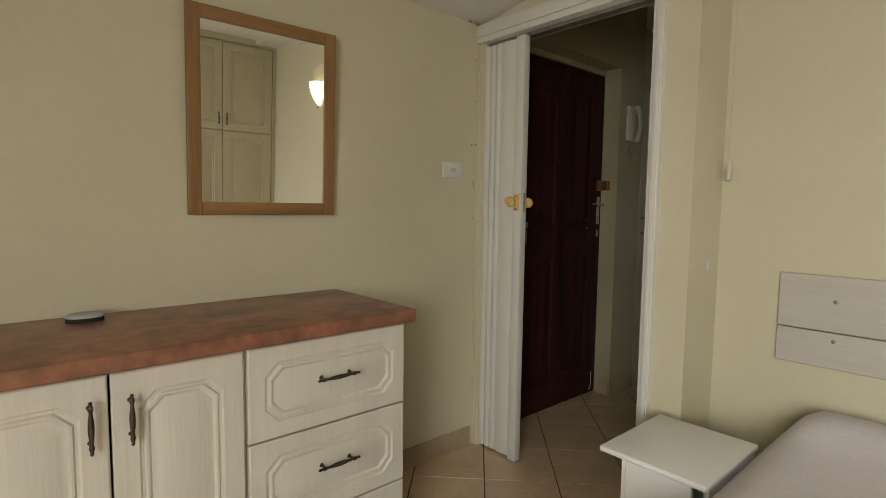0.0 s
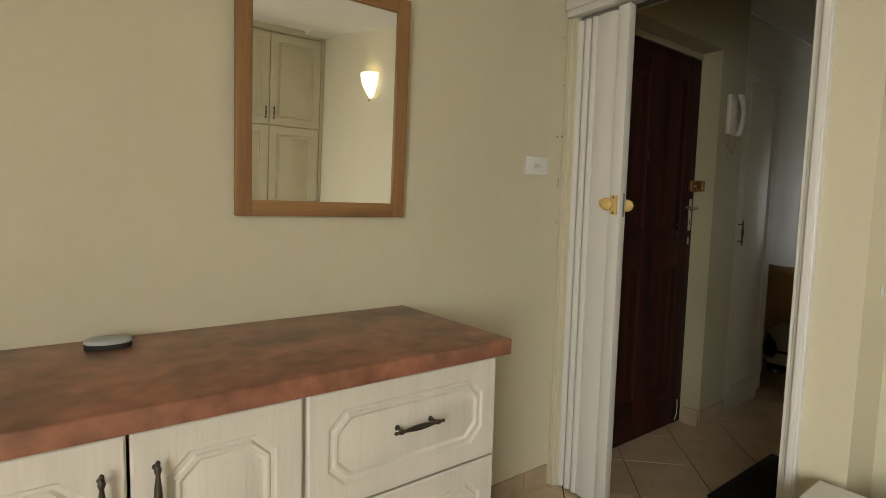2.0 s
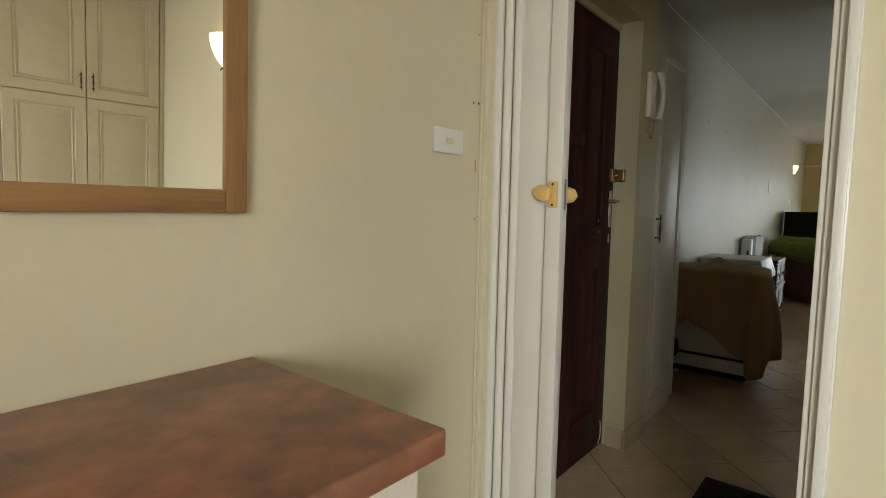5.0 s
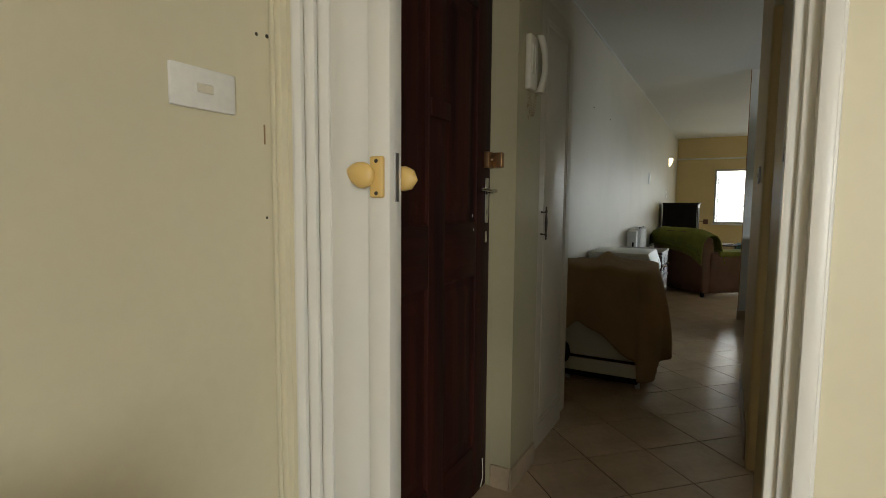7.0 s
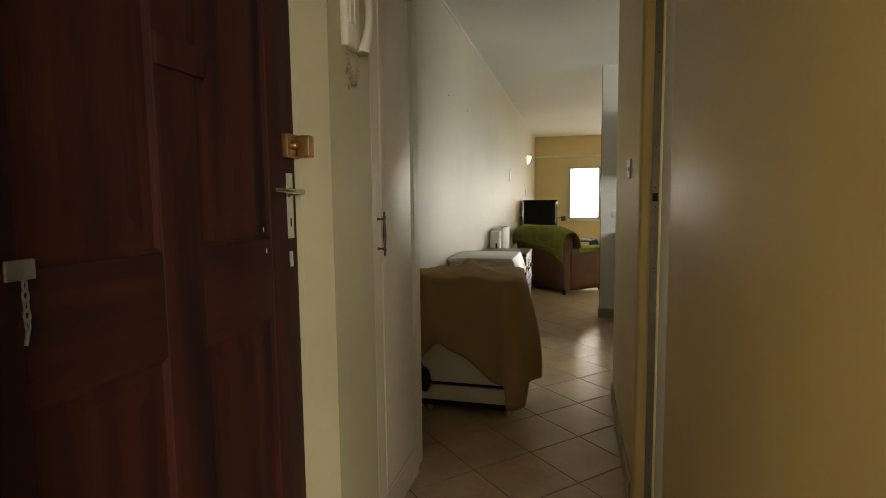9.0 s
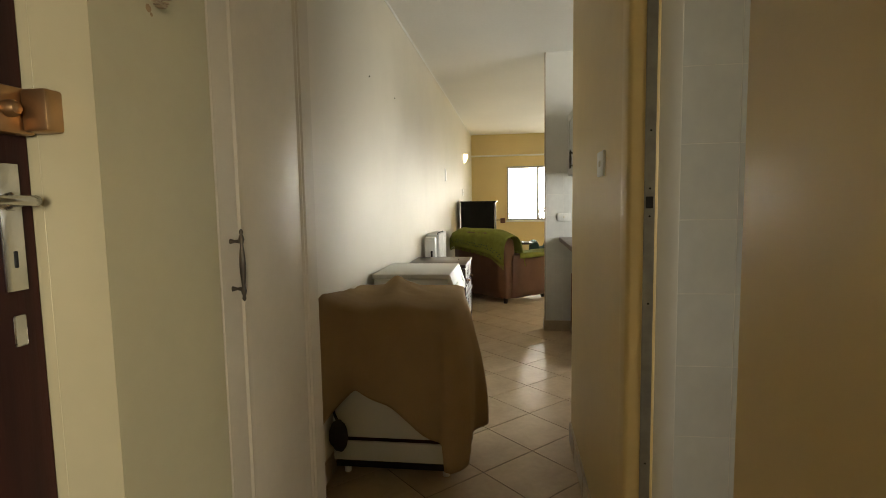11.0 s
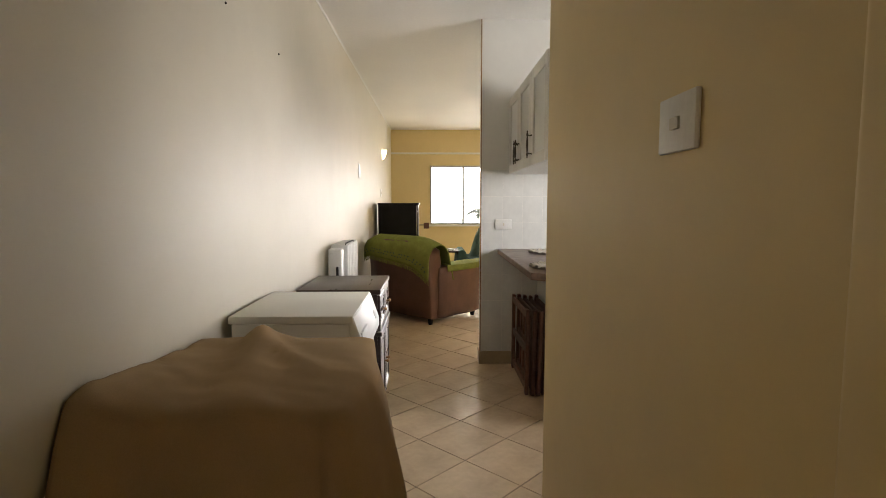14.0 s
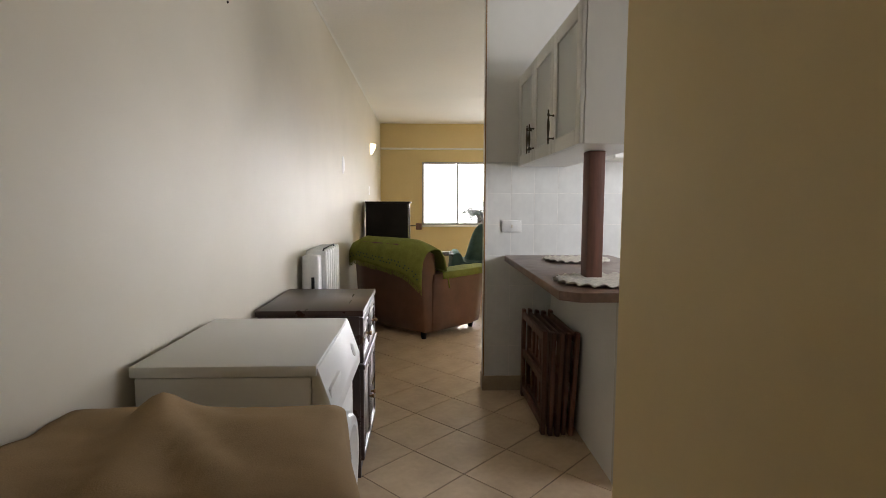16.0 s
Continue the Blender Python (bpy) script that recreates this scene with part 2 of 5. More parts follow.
def routed_panel(w, h, t, margin, clip, edge=0.004):
    """A door or drawer front in the xz plane that faces -y, its field framed by a routed groove with clipped corners."""
    b = bmesh.new()

    def octagon(inset, depth, c):
        x, z = w / 2 - inset, h / 2 - inset
        return [b.verts.new((px, depth, pz)) for px, pz in ((-x + c, -z), (x - c, -z), (x, -z + c), (x, z - c), (x - c, z), (-x + c, z), (-x, z - c), (-x, -z + c))]

    def rect(inset, depth):
        x, z = w / 2 - inset, h / 2 - inset
        return [b.verts.new((px, depth, pz)) for px, pz in ((-x, -z), (x, -z), (x, z), (-x, z))]

    back, side, front = rect(0, t), rect(0, edge), rect(edge, 0)
    b.faces.new(back[::-1])
    for a, c in ((back, side), (side, front)):
        for i in range(4):
            b.faces.new((a[i], a[(i + 1) % 4], c[(i + 1) % 4], c[i]))
    steps = ((0.0, 0, 1.0), (0.005, 0.005, 0.97), (0.011, 0.006, 0.94), (0.015, 0.0005, 0.9), (0.020, 0.0005, 0.88), (0.026, 0.006, 0.84), (0.031, 0.006, 0.82), (0.040, 0.002, 0.78))
    loops = [octagon(margin + i, d, min(clip * c, 0.42 * (min(w, h) - 2 * margin - 2 * i))) for i, d, c in steps]
    o = loops[0]
    f = front
    b.faces.new((f[0], f[1], o[1], o[0]))
    b.faces.new((f[1], o[2], o[1]))
    b.faces.new((f[1], f[2], o[3], o[2]))
    b.faces.new((f[2], o[4], o[3]))
    b.faces.new((f[2], f[3], o[5], o[4]))
    b.faces.new((f[3], o[6], o[5]))
    b.faces.new((f[3], f[0], o[7], o[6]))
    b.faces.new((f[0], o[0], o[7]))
    for a, c in zip(loops, loops[1:]):
        for i in range(8):
            b.faces.new((a[i], a[(i + 1) % 8], c[(i + 1) % 8], c[i]))
    b.faces.new(loops[-1])
    return b


def antique_handle(parent, m, length=0.125):
    """A turned bronze pull on two feet; it runs along z and stands off towards -y."""
    k = length / 0.125
    prof = [(0.0005, -0.0625), (0.003, -0.0605), (0.0045, -0.057), (0.003, -0.053), (0.005, -0.049), (0.0062, -0.044), (0.0045, -0.039), (0.0035, -0.036), (0.0042, -0.03),
            (0.0062, -0.014), (0.0068, 0.0), (0.0062, 0.014), (0.0042, 0.03), (0.0035, 0.036), (0.0045, 0.039), (0.0062, 0.044), (0.005, 0.049), (0.003, 0.053), (0.0045, 0.057), (0.003, 0.0605), (0.0005, 0.0625)]
    b = lathe([(r, h * k) for r, h in prof], pose(0, -0.026, 0), 12)
    for s in (-1, 1):
        join(b, lathe([(0.0035, 0), (0.0045, 0.006), (0.003, 0.014), (0.0055, 0.024), (0.007, 0.027)], pose(0, -0.026, s * 0.041 * k, -90), 10))
    h = part("handle", moved(b, m), IRON, parent, "dark antique bronze pull handle", 40)
    return h

# ---- structure ----
T = 0.12
CEIL = 2.60   # hall, kitchen and living room
BCEIL = 2.13  # bedroom
N = 1.897     # bedroom wall behind the dresser
DW = 1.86     # bedroom face of the doorway wall
HB = 2.12     # wall behind the bed head
HN = 1.812    # north wall of the hall
HS = 0.927    # south wall of the hall
LW = 2.06     # long wall of the living room
FAR = 13.18   # window wall
KE = 7.346    # tiled kitchen wall
PY = 0.918    # its free end

slope = bmesh.new()
RISE = 0.137  # the bedroom ceiling rises towards the wardrobe
bmesh.ops.create_cube(slope, size=1)
for v in slope.verts:
    v.co = Vector((-0.06 + v.co.x * 4.08, -0.06 + v.co.y * 4.08, BCEIL + 0.05 + v.co.z * 0.1))
    v.co.z += RISE * (N - v.co.y)
solid("ceiling_bedroom", slope, CEILING, "white painted bedroom ceiling")
head = bmesh.new()
bmesh.ops.create_cube(head, size=1)
for v in head.verts:
    v.co = Vector((2.11 + v.co.x * 0.26, -0.585 + v.co.y * 3.03, BCEIL + 0.051 + v.co.z * 0.1))
    v.co.z += RISE * (N - v.co.y)
solid("ceiling_bed_head", head, CEILING, "white painted bedroom ceiling over the bed head")
solid("ceiling", box(1.9, 13.4, -2.4, 2.3, CEIL, CEIL + 0.12), CEILING, "white painted ceiling of the hall and living room")
solid("wall_north_bedroom", box(-2.1, 1.98, N, N + T, -0.03, BCEIL + 0.05), CREAM, "cream painted bedroom wall")
solid("wall_south_bedroom", box(-2.1, 2.24, -2.1, -1.98, -0.03, 2.76), CREAM, "cream painted bedroom wall")
west = bmesh.new()
for y0, y1, z0, z1 in ((-1.98, -1.72, -0.03, 2.76), (-0.62, N, -0.03, 2.76), (-1.72, -0.62, -0.03, 0.74), (-1.72, -0.62, 2.10, 2.76)):
    box(-2.1, -1.98, y0, y1, z0, z1, bm=west)
solid("wall_west_bedroom", west, CREAM, "cream painted bedroom wall with a window opening")
# doorway wall: the opening reaches from the corner to the right-hand jamb
dw = bmesh.new()
box(DW, 1.98, 0.826, 0.958, -0.03, CEIL, bm=dw)
box(DW, 1.98, 0.958, N, 2.10, CEIL, bm=dw)
box(DW + 0.005, 1.98, 1.853, N, -0.03, 2.10, bm=dw)
solid("wall_doorway", dw, CREAM, "cream painted wall with the bedroom doorway")
solid("wall_bed_step", box(1.98, HB + T, 0.826, 0.90, -0.03, CEIL), CREAM, "cream painted return beside the bed head")
solid("wall_bed_head", box(HB, HB + T, -2.0, 0.826, -0.03, 2.76), CREAM, "cream painted wall behind the bed head")
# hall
# walls round the front door wear the darkened cream, shade included in the colour
solid("wall_hall_corner", box(1.98, 2.14, HN, 2.20, -0.03, CEIL), CREAMSHADE, "cream painted hall wall beside the front door")
solid("wall_north_hall", box(3.042, 3.333, HN, 2.20, -0.03, CEIL), CREAMSHADE, "cream painted hall wall between front door and cupboard")
solid("wall_hall_lintel", box(2.14, 3.042, HN, 2.20, 2.125, CEIL), CREAMSHADE, "cream painted wall over the front door")
solid("wall_hall_outer", box(2.14, 3.042, 2.0, 2.20, -0.03, 2.125), CREAM, "wall behind the front door")
hs = bmesh.new()
box(2.125, 3.00, 0.807, HS - 0.03, -0.03, CEIL, bm=hs)
box(3.81, 5.02, 0.807, HS, -0.03, CEIL, bm=hs)
box(3.00, 3.81, 0.807, HS - 0.001, 2.06, CEIL, bm=hs)
solid("wall_south_hall", hs, HALLPAINT, "cream painted hall wall with the bathroom doorway")
solid("wall_living", box(3.333, FAR + T, LW, LW + T, -0.03, CEIL), LIVING, "long cream gloss painted living room wall")
fw = bmesh.new()
WY0, WY1, WZ0, WZ1 = 0.09, 1.335, 0.845, 1.945
box(FAR, FAR + T, WY1, LW, -0.03, CEIL, bm=fw)
box(FAR, FAR + T, WY0, WY1, -0.03, WZ0, bm=fw)
box(FAR, FAR + T, WY0, WY1, WZ1, CEIL, bm=fw)
box(FAR, FAR + T, -0.2, WY0, -0.03, CEIL, bm=fw)
box(FAR, FAR + T, -2.1, -0.2, 2.1, CEIL, bm=fw)
box(FAR, FAR + T, -2.4, -2.1, -0.03, CEIL, bm=fw)
solid("wall_window", fw, YELLOW, "yellow painted end wall with a window")
solid("wall_south_living", box(KE + 0.13, FAR, -2.4, -2.28, -0.03, CEIL), YELLOW, "yellow painted living room wall")
solid("wall_kitchen_end", box(KE + 0.006, KE + 0.13, -2.28, PY, -0.03, CEIL), WHITE, "white end wall between kitchen and living room")
ks = bmesh.new()
for x0, x1, z0, z1 in ((3.92, 5.15, -0.03, CEIL), (6.65, KE, -0.03, CEIL), (5.15, 6.65, -0.03, 1.02), (5.15, 6.65, 1.98, CEIL)):
    box(x0, x1, -1.72, -1.60, z0, z1, bm=ks)
solid("wall_south_kitchen", ks, WHITE, "white kitchen wall with a window opening")
solid("wall_bathroom_east", box(3.812, 3.92, -1.72, 0.807, -0.03, CEIL), WHITE, "white bathroom wall")
bs = bmesh.new()
for x0, x1, z0, z1 in ((2.24, 2.6, -0.03, CEIL), (3.5, 3.812, -0.03, CEIL), (2.6, 3.5, -0.03, 1.1), (2.6, 3.5, 2.0, CEIL)):
    box(x0, x1, -1.72, -1.60, z0, z1, bm=bs)
solid("wall_bathroom_south", bs, WHITE, "white bathroom wall")

# outside: bright hazy sky low over the horizon, and the ground
HAZE = glow("hazy_sky", (1.0, 0.985, 0.95), 6.5)
solid("backdrop", box(140, 140.5, -160, 160, -60, 90), HAZE, "bright hazy sky beyond the window")
solid("ground", box(-60, 400, -250, 250, -9.2, -9.0), mat("dry_grass_ground", (0.13, 0.14, 0.06), 0.95, scale=0.05, vary=0.4, bump=0.0), "open ground far below the window")

# ---- bedroom ----


def drawer_front(parent, x0, x1, z0, z1, y, vertical=False, name="drawer", handle=None):
    w, h = x1 - x0, z1 - z0
    b = moved(routed_panel(w, h, 0.018, 0.046 if not vertical else 0.054, 0.038), pose((x0 + x1) / 2, y, (z0 + z1) / 2))
    front = part(name, b, WOODWHITE, parent, "", 30)
    if handle:
        hx, hz = handle
        antique_handle(front, pose(hx, y + 0.001, hz, 0, 0 if vertical else 90, 0), 0.125 if vertical else 0.145)
    return front


def cabinet_body(parent, x0, x1, y0, y1, z1):
    t = 0.016
    b = bmesh.new()
    for q in ((x0, x0 + t, y0, y1, 0.10, z1), (x1 - t, x1, y0, y1, 0.10, z1), (x0 + t, x1 - t, y0, y1, 0.10, 0.10 + t), (x0 + t, x1 - t, y1 - 0.006, y1, 0.10 + t, z1), (x0 + t, x1 - t, y0, y0 + 0.06, z1 - t, z1)):
        join(b, box(*q, 0.0015, 1))
    part("body", b, WOODWHITE, parent)
    part("plinth", box(x0 + 0.002, x1 - 0.002, y0 + 0.05, y0 + 0.066, 0.0, 0.099), WOODWHITE, parent)


YF = 1.390
unit = thing("drawer_cabinet", 0, 0, 0, "limed white wooden drawer unit with bronze pulls", "cabinet", "bedroom dresser units")
cabinet_body(unit, 0.492, 1.028, YF + 0.0185, 1.884, 0.851)
for z0, z1 in ((0.579, 0.844), (0.308, 0.573), (0.104, 0.302)):
    drawer_front(unit, 0.496, 1.022, z0, z1, YF, handle=(0.762, (z0 + z1) / 2 + 0.012))
unit = thing("door_cabinet", 0, 0, 0, "limed white wooden cupboard with two panelled doors", "cabinet", "bedroom dresser units")
cabinet_body(unit, -0.142, 0.490, YF + 0.0185, 1.884, 0.851)
drawer_front(unit, -0.136, 0.176, 0.104, 0.844, YF, True, "door", (0.139, 0.735))
drawer_front(unit, 0.182, 0.486, 0.104, 0.844, YF, True, "door", (0.219, 0.735))
wt = thing("worktop", 0, 0, 0, "copper-brown mottled laminate worktop on the dresser", "worktop")
part("slab", box(-0.16, 1.052, 1.363, N - 0.001, 0.852, 0.895, 0.006, 3), COPPER, wt, "", 40)



def squircle(a, c, n=32, power=0.55):
    """A rounded rectangle of half sizes a and c."""
    pts = []
    for k in range(n):
        u, v = math.cos(2 * math.pi * k / n), math.sin(2 * math.pi * k / n)
        pts.append((math.copysign(abs(u) ** power, u) * a, math.copysign(abs(v) ** power, v) * c))
    return pts


gadget = thing("pocket_charger", 0.186, 1.812, 0.895, "small grey and black rounded gadget on the worktop", "gadget", rz=-8)
part("base", prism(squircle(0.047, 0.034), 0.0, 0.010), BLACK, gadget, "black rubber base", 40)
part("lid", lathe([(0.047, 0.009), (0.0485, 0.013), (0.046, 0.0175), (0.040, 0.0195), (0.0005, 0.0205)], Matrix.Diagonal((1.0, 0.72, 1, 1)), 32), mat("grey_plastic", (0.46, 0.48, 0.47), 0.4, scale=20, vary=0.1), gadget, "pale grey lid", 50)

TILTED = 2.03
mir = new("wall_mirror")
mir.matrix_world = pose(0.7571, 1.887, 1.1985, TILTED, 0, -1.69)
tagged(mir, "mirror in a plain oak veneer frame leaning off the wall", "mirror")
W2, MH, FW = 0.2671, 0.6869, 0.0445
for nm, q in (("frame_side", (-W2, -W2 + FW)), ("frame_side", (W2 - FW, W2))):
    part(nm, box(q[0], q[1], -0.018, 0.0, 0, MH, 0.003, 2), FRAMEWOOD, mir, "", 40)
RAILWOOD = mat("oak_veneer_across", (0.33, 0.175, 0.065), 0.45, scale=7, vary=0.3, bump=0.15, bump_scale=45, stretch=(0.3, 4, 4), fine=0.1)
for z0 in (0.0, MH - FW):
    part("frame_rail", box(-W2 + FW, W2 - FW, -0.0175, 0.0, z0, z0 + FW, 0.003, 2), RAILWOOD, mir, "", 40)
part("mirror_glass", box(-W2 + FW - 0.004, W2 - FW + 0.004, -0.010, -0.004, FW - 0.004, MH - FW + 0.004), MIRROR, mir, "silvered glass")
part("hanging_wire", tube([(0, -0.004, MH * 0.8), (0, 0.029, MH * 0.88)], 0.0012, 6), STEEL, mir)


def switch_plate(name, m, w, h, label, group=""):
    """A wall plate in the xz plane that faces -y, with one small rocker."""
    s = new(name)
    s.matrix_world = m
    tagged(s, label, "light switch", group)
    part("plate", box(-w / 2, w / 2, -0.009, 0, -h / 2, h / 2, 0.003, 2), PLASTIC, s, "", 40)
    part("rocker", box(-w * 0.12, w * 0.12, -0.0125, -0.008, -h * 0.11, h * 0.11, 0.0012, 1), OFFWHITE, s, "small grey-white rocker", 40)
    return s


switch_plate("light_switch", pose(1.688, N, 1.413), 0.132, 0.073, "white plastic light switch plate on the cream wall", "light switches")

# bed, bedside, head board
bed = thing("bed", 0, 0, 0, "bed with a smooth pale lilac bedspread", "bed")
bb = bmesh.new()
nx, ny = 40, 34
BX0, BX1, BY0, BY1, BZ = 0.42, 2.09, -0.95, 0.53, 0.545
grid = []
for i in range(nx + 1):
    row = []
    for j in range(ny + 1):
        u, v = i / nx, j / ny
        x, y = BX0 + (BX1 - BX0) * u, BY0 + (BY1 - BY0) * v
        e = min(u * (BX1 - BX0), (1 - u) * (BX1 - BX0) + 0.06, v * (BY1 - BY0), (1 - v) * (BY1 - BY0))
        z = BZ - 0.055 * max(0, 1 - e / 0.09) ** 2 + 0.006 * noise.noise((x * 4, y * 4, 0.3)) + 0.004 * noise.noise((x * 11, y * 11, 2.3))
        z += 0.05 * math.exp(-(((x - 1.95) / 0.16) ** 2)) * min(1, e / 0.1)
        row.append(bb.verts.new((x, y, z)))
    grid.append(row)
for i in range(nx):
    for j in range(ny):
        bb.faces.new((grid[i][j], grid[i + 1][j], grid[i + 1][j + 1], grid[i][j + 1]))
rim = [grid[i][0] for i in range(nx + 1)] + [grid[nx][j] for j in range(1, ny + 1)] + [grid[i][ny] for i in range(nx - 1, -1, -1)] + [grid[0][j] for j in range(ny - 1, 0, -1)]
low = [bb.verts.new((v.co.x + 0.012 * noise.noise((v.co.x * 9, v.co.y * 9, 1)), v.co.y + 0.012 * noise.noise((v.co.x * 9, v.co.y * 9, 5)), 0.20)) for v in rim]
for i in range(len(rim)):
    bb.faces.new((rim[i], rim[(i + 1) % len(rim)], low[(i + 1) % len(rim)], low[i]))
part("bedspread", bb, LINEN, bed, "", 60)
part("base", box(BX0 + 0.03, BX1 - 0.03, BY0 + 0.03, BY1 - 0.03, 0.06, 0.24, 0.01, 1), PALEBOARD, bed)
for x, y in ((BX0 + 0.08, BY0 + 0.08), (BX0 + 0.08, BY1 - 0.08), (BX1 - 0.08, BY0 + 0.08), (BX1 - 0.08, BY1 - 0.08)):
    part("leg", cyl(0.025, 0.06, pose(x, y, 0.03), 12), BLACK, bed)

hb = thing("headboard", HB, 0, 0, "pale grey laminate headboard of two boards bolted to the wall", "headboard")
for z0, z1 in ((0.708, 0.830), (0.834, 1.022)):
    board = part("board", box(-0.02, -0.001, -0.93, 0.607, z0, z1, 0.002, 1), PALEBOARD, hb, "", 40)
    for y in (0.44, -0.76):
        part("bolt", lathe([(0.0065, 0), (0.0065, 0.002), (0.004, 0.0035), (0.0005, 0.004)], pose(-0.02, y, 0.936 if z0 > 0.8 else 0.802, 0, -90), 12), STEEL, board)

night = thing("bedside_table", 0, 0, 0, "white laminate bedside table beside the bed", "bedside table")
part("top", box(1.395, 1.79, 0.548, 0.872, 0.482, 0.50, 0.006, 3), LAMINATE, night, "", 40)
part("side_panel", box(1.435, 1.78, 0.80, 0.816, 0.0, 0.482, 0.001, 1), LAMINATE, night)
part("side_panel", box(1.435, 1.78, 0.556, 0.572, 0.0, 0.482, 0.001, 1), LAMINATE, night)
part("back_panel", box(1.772, 1.78, 0.572, 0.80, 0.0, 0.482), LAMINATE, night)
part("shelf", box(1.44, 1.772, 0.572, 0.80, 0.20, 0.216), LAMINATE, night)
part("drawer", box(1.425, 1.441, 0.60, 0.798, 0.30, 0.474, 0.002, 1), LAMINATE, night)

# doorway frame and folding door
jamb = new("door_frame_bedroom")
tagged(jamb, "white gloss painted wooden door frame, chipped", "door frame", kind="structure")
part("head", box(1.836, 1.985, 0.968, N - 0.002, 2.035, 2.108, 0.006, 2), WHITE, jamb, "", 40)
part("architrave", box(1.826, 1.837, 0.955, N - 0.004, 2.062, 2.118, 0.004, 2), WHITE, jamb, "", 40)
part("jamb", box(1.836, 1.905, 0.945, 0.970, 0, 2.034, 0.005, 2), WHITE, jamb, "", 40)
part("stop", box(1.848, 1.882, 0.969, 0.984, 0, 2.033, 0.003, 2), WHITE, jamb, "", 40)
part("stop", box(1.858, 1.880, 0.983, 0.998, 0, 2.032, 0.003, 2), WHITE, jamb, "", 40)
part("architrave", box(1.829, 1.837, 0.950, 0.970, 0, 2.061, 0.003, 2), WHITE, jamb, "", 40)
part("jamb", box(1.848, 1.985, 1.866, 1.884, 0, 2.034, 0.004, 2), CREAM, jamb, "", 40)
part("plaster_fillet", box(1.846, 1.985, 1.884, N - 0.001, 0, 2.034, 0.003, 2), CREAM, jamb, "cream painted plaster", 40)
part("track", box(1.88, 1.92, 1.02, 1.864, 2.018, 2.034), STEEL, jamb, "grey metal track")
part("strike", box(1.864, 1.874, 0.9975, 0.9990, 1.27, 1.32), STEEL, jamb, "metal strike plate")
chips = random.Random(4)
for i in range(7):
    z = chips.uniform(0.15, 1.95)
    part("chip", lathe([(0.0005, 0), (0.0028, 0.0004), (0.0005, 0.0009)], pose(1.836, 0.970 + chips.uniform(-0.012, 0.001), z, 0, -90), 7), SCUFF, jamb)

fold = thing("folding_door", 0, 0, 0, "white vinyl concertina door folded back into the corner", "folding door")


def slat(y0, x0, y1, x1, z1=2.017, t=0.007, bulge=0.007):
    """One fold: a slightly bowed strip from (x0, y0) to (x1, y1)."""
    b = bmesh.new()
    d = Vector((x1 - x0, y1 - y0, 0))
    nrm = Vector((-d.y, d.x, 0)).normalized()
    loops = []
    for z in (0.012, z1):
        pts = []
        for s in (1, -1):
            ks = [k / 6 for k in range(7)]
            for k in (ks if s > 0 else ks[::-1]):
                o = Vector((x0, y0, z)) + d * k + nrm * (s * t / 2 + bulge * math.sin(math.pi * k))
                pts.append(b.verts.new(o))
        loops.append(pts)
    n = len(loops[0])
    for i in range(n):
        b.faces.new((loops[0][i], loops[0][(i + 1) % n], loops[1][(i + 1) % n], loops[1][i]))
    b.faces.new(loops[0][::-1])
    b.faces.new(loops[1])
    return b


ys = [1.864, 1.828, 1.792, 1.756]
for i, (a, c) in enumerate(zip(ys, ys[1:])):
    part("slat", slat(a - 0.0015, 1.884, c + 0.003, 1.872, bulge=-0.012), WHITE, fold, "", 35)
    part("slat", slat(a - 0.006, 1.895, c + 0.010, 1.952, bulge=0.004), WHITE, fold, "", 35)
part("slat", slat(1.757, 1.875, 1.657, 1.880, bulge=-0.009), WHITE, fold, "", 35)
post = part("lead_post", box(1.851, 1.892, 1.602, 1.652, 0.008, 2.022, 0.004, 2), WHITE, fold, "", 40)
part("strike", box(1.868, 1.880, 1.6008, 1.603, 1.215, 1.305, 0.0005, 1), STEEL, post, "dull steel latch strip in the post edge")
latch = part("latch_plate", box(1.842, 1.852, 1.612, 1.642, 1.222, 1.298, 0.004, 3), KNOBYELLOW, post, "yellow plastic latch plate", 40)
lev = lathe([(0.0005, 0.0), (0.011, 0.005), (0.0165, 0.018), (0.0175, 0.030), (0.0145, 0.045), (0.008, 0.057), (0.0005, 0.065)], Matrix(), 16)
part("lever", moved(moved(lev, Matrix.Diagonal((0.7, 1.4, 1, 1))), pose(1.836, 1.627, 1.256, -74, 0, 0)), KNOBYELLOW, post, "yellow plastic lever", 50)
lev = lathe([(0.0005, 0.0), (0.010, 0.004), (0.017, 0.014), (0.018, 0.028), (0.014, 0.044), (0.0005, 0.056)], Matrix(), 16)
part("lever", moved(moved(lev, Matrix.Diagonal((0.8, 1.35, 1, 1))), pose(1.910, 1.634, 1.262, 96, 0, 0)), KNOBYELLOW, post, "yellow plastic lever", 50)
part("latch_plate", box(1.891, 1.903, 1.610, 1.640, 1.222, 1.298, 0.004, 3), KNOBYELLOW, post, "", 40)
for z in (1.230, 1.289):
    part("screw", lathe([(0.004, 0), (0.003, 0.002), (0.0005, 0.0025)], pose(1.842, 1.626, z, 0, -90), 10), SCUFF, latch)

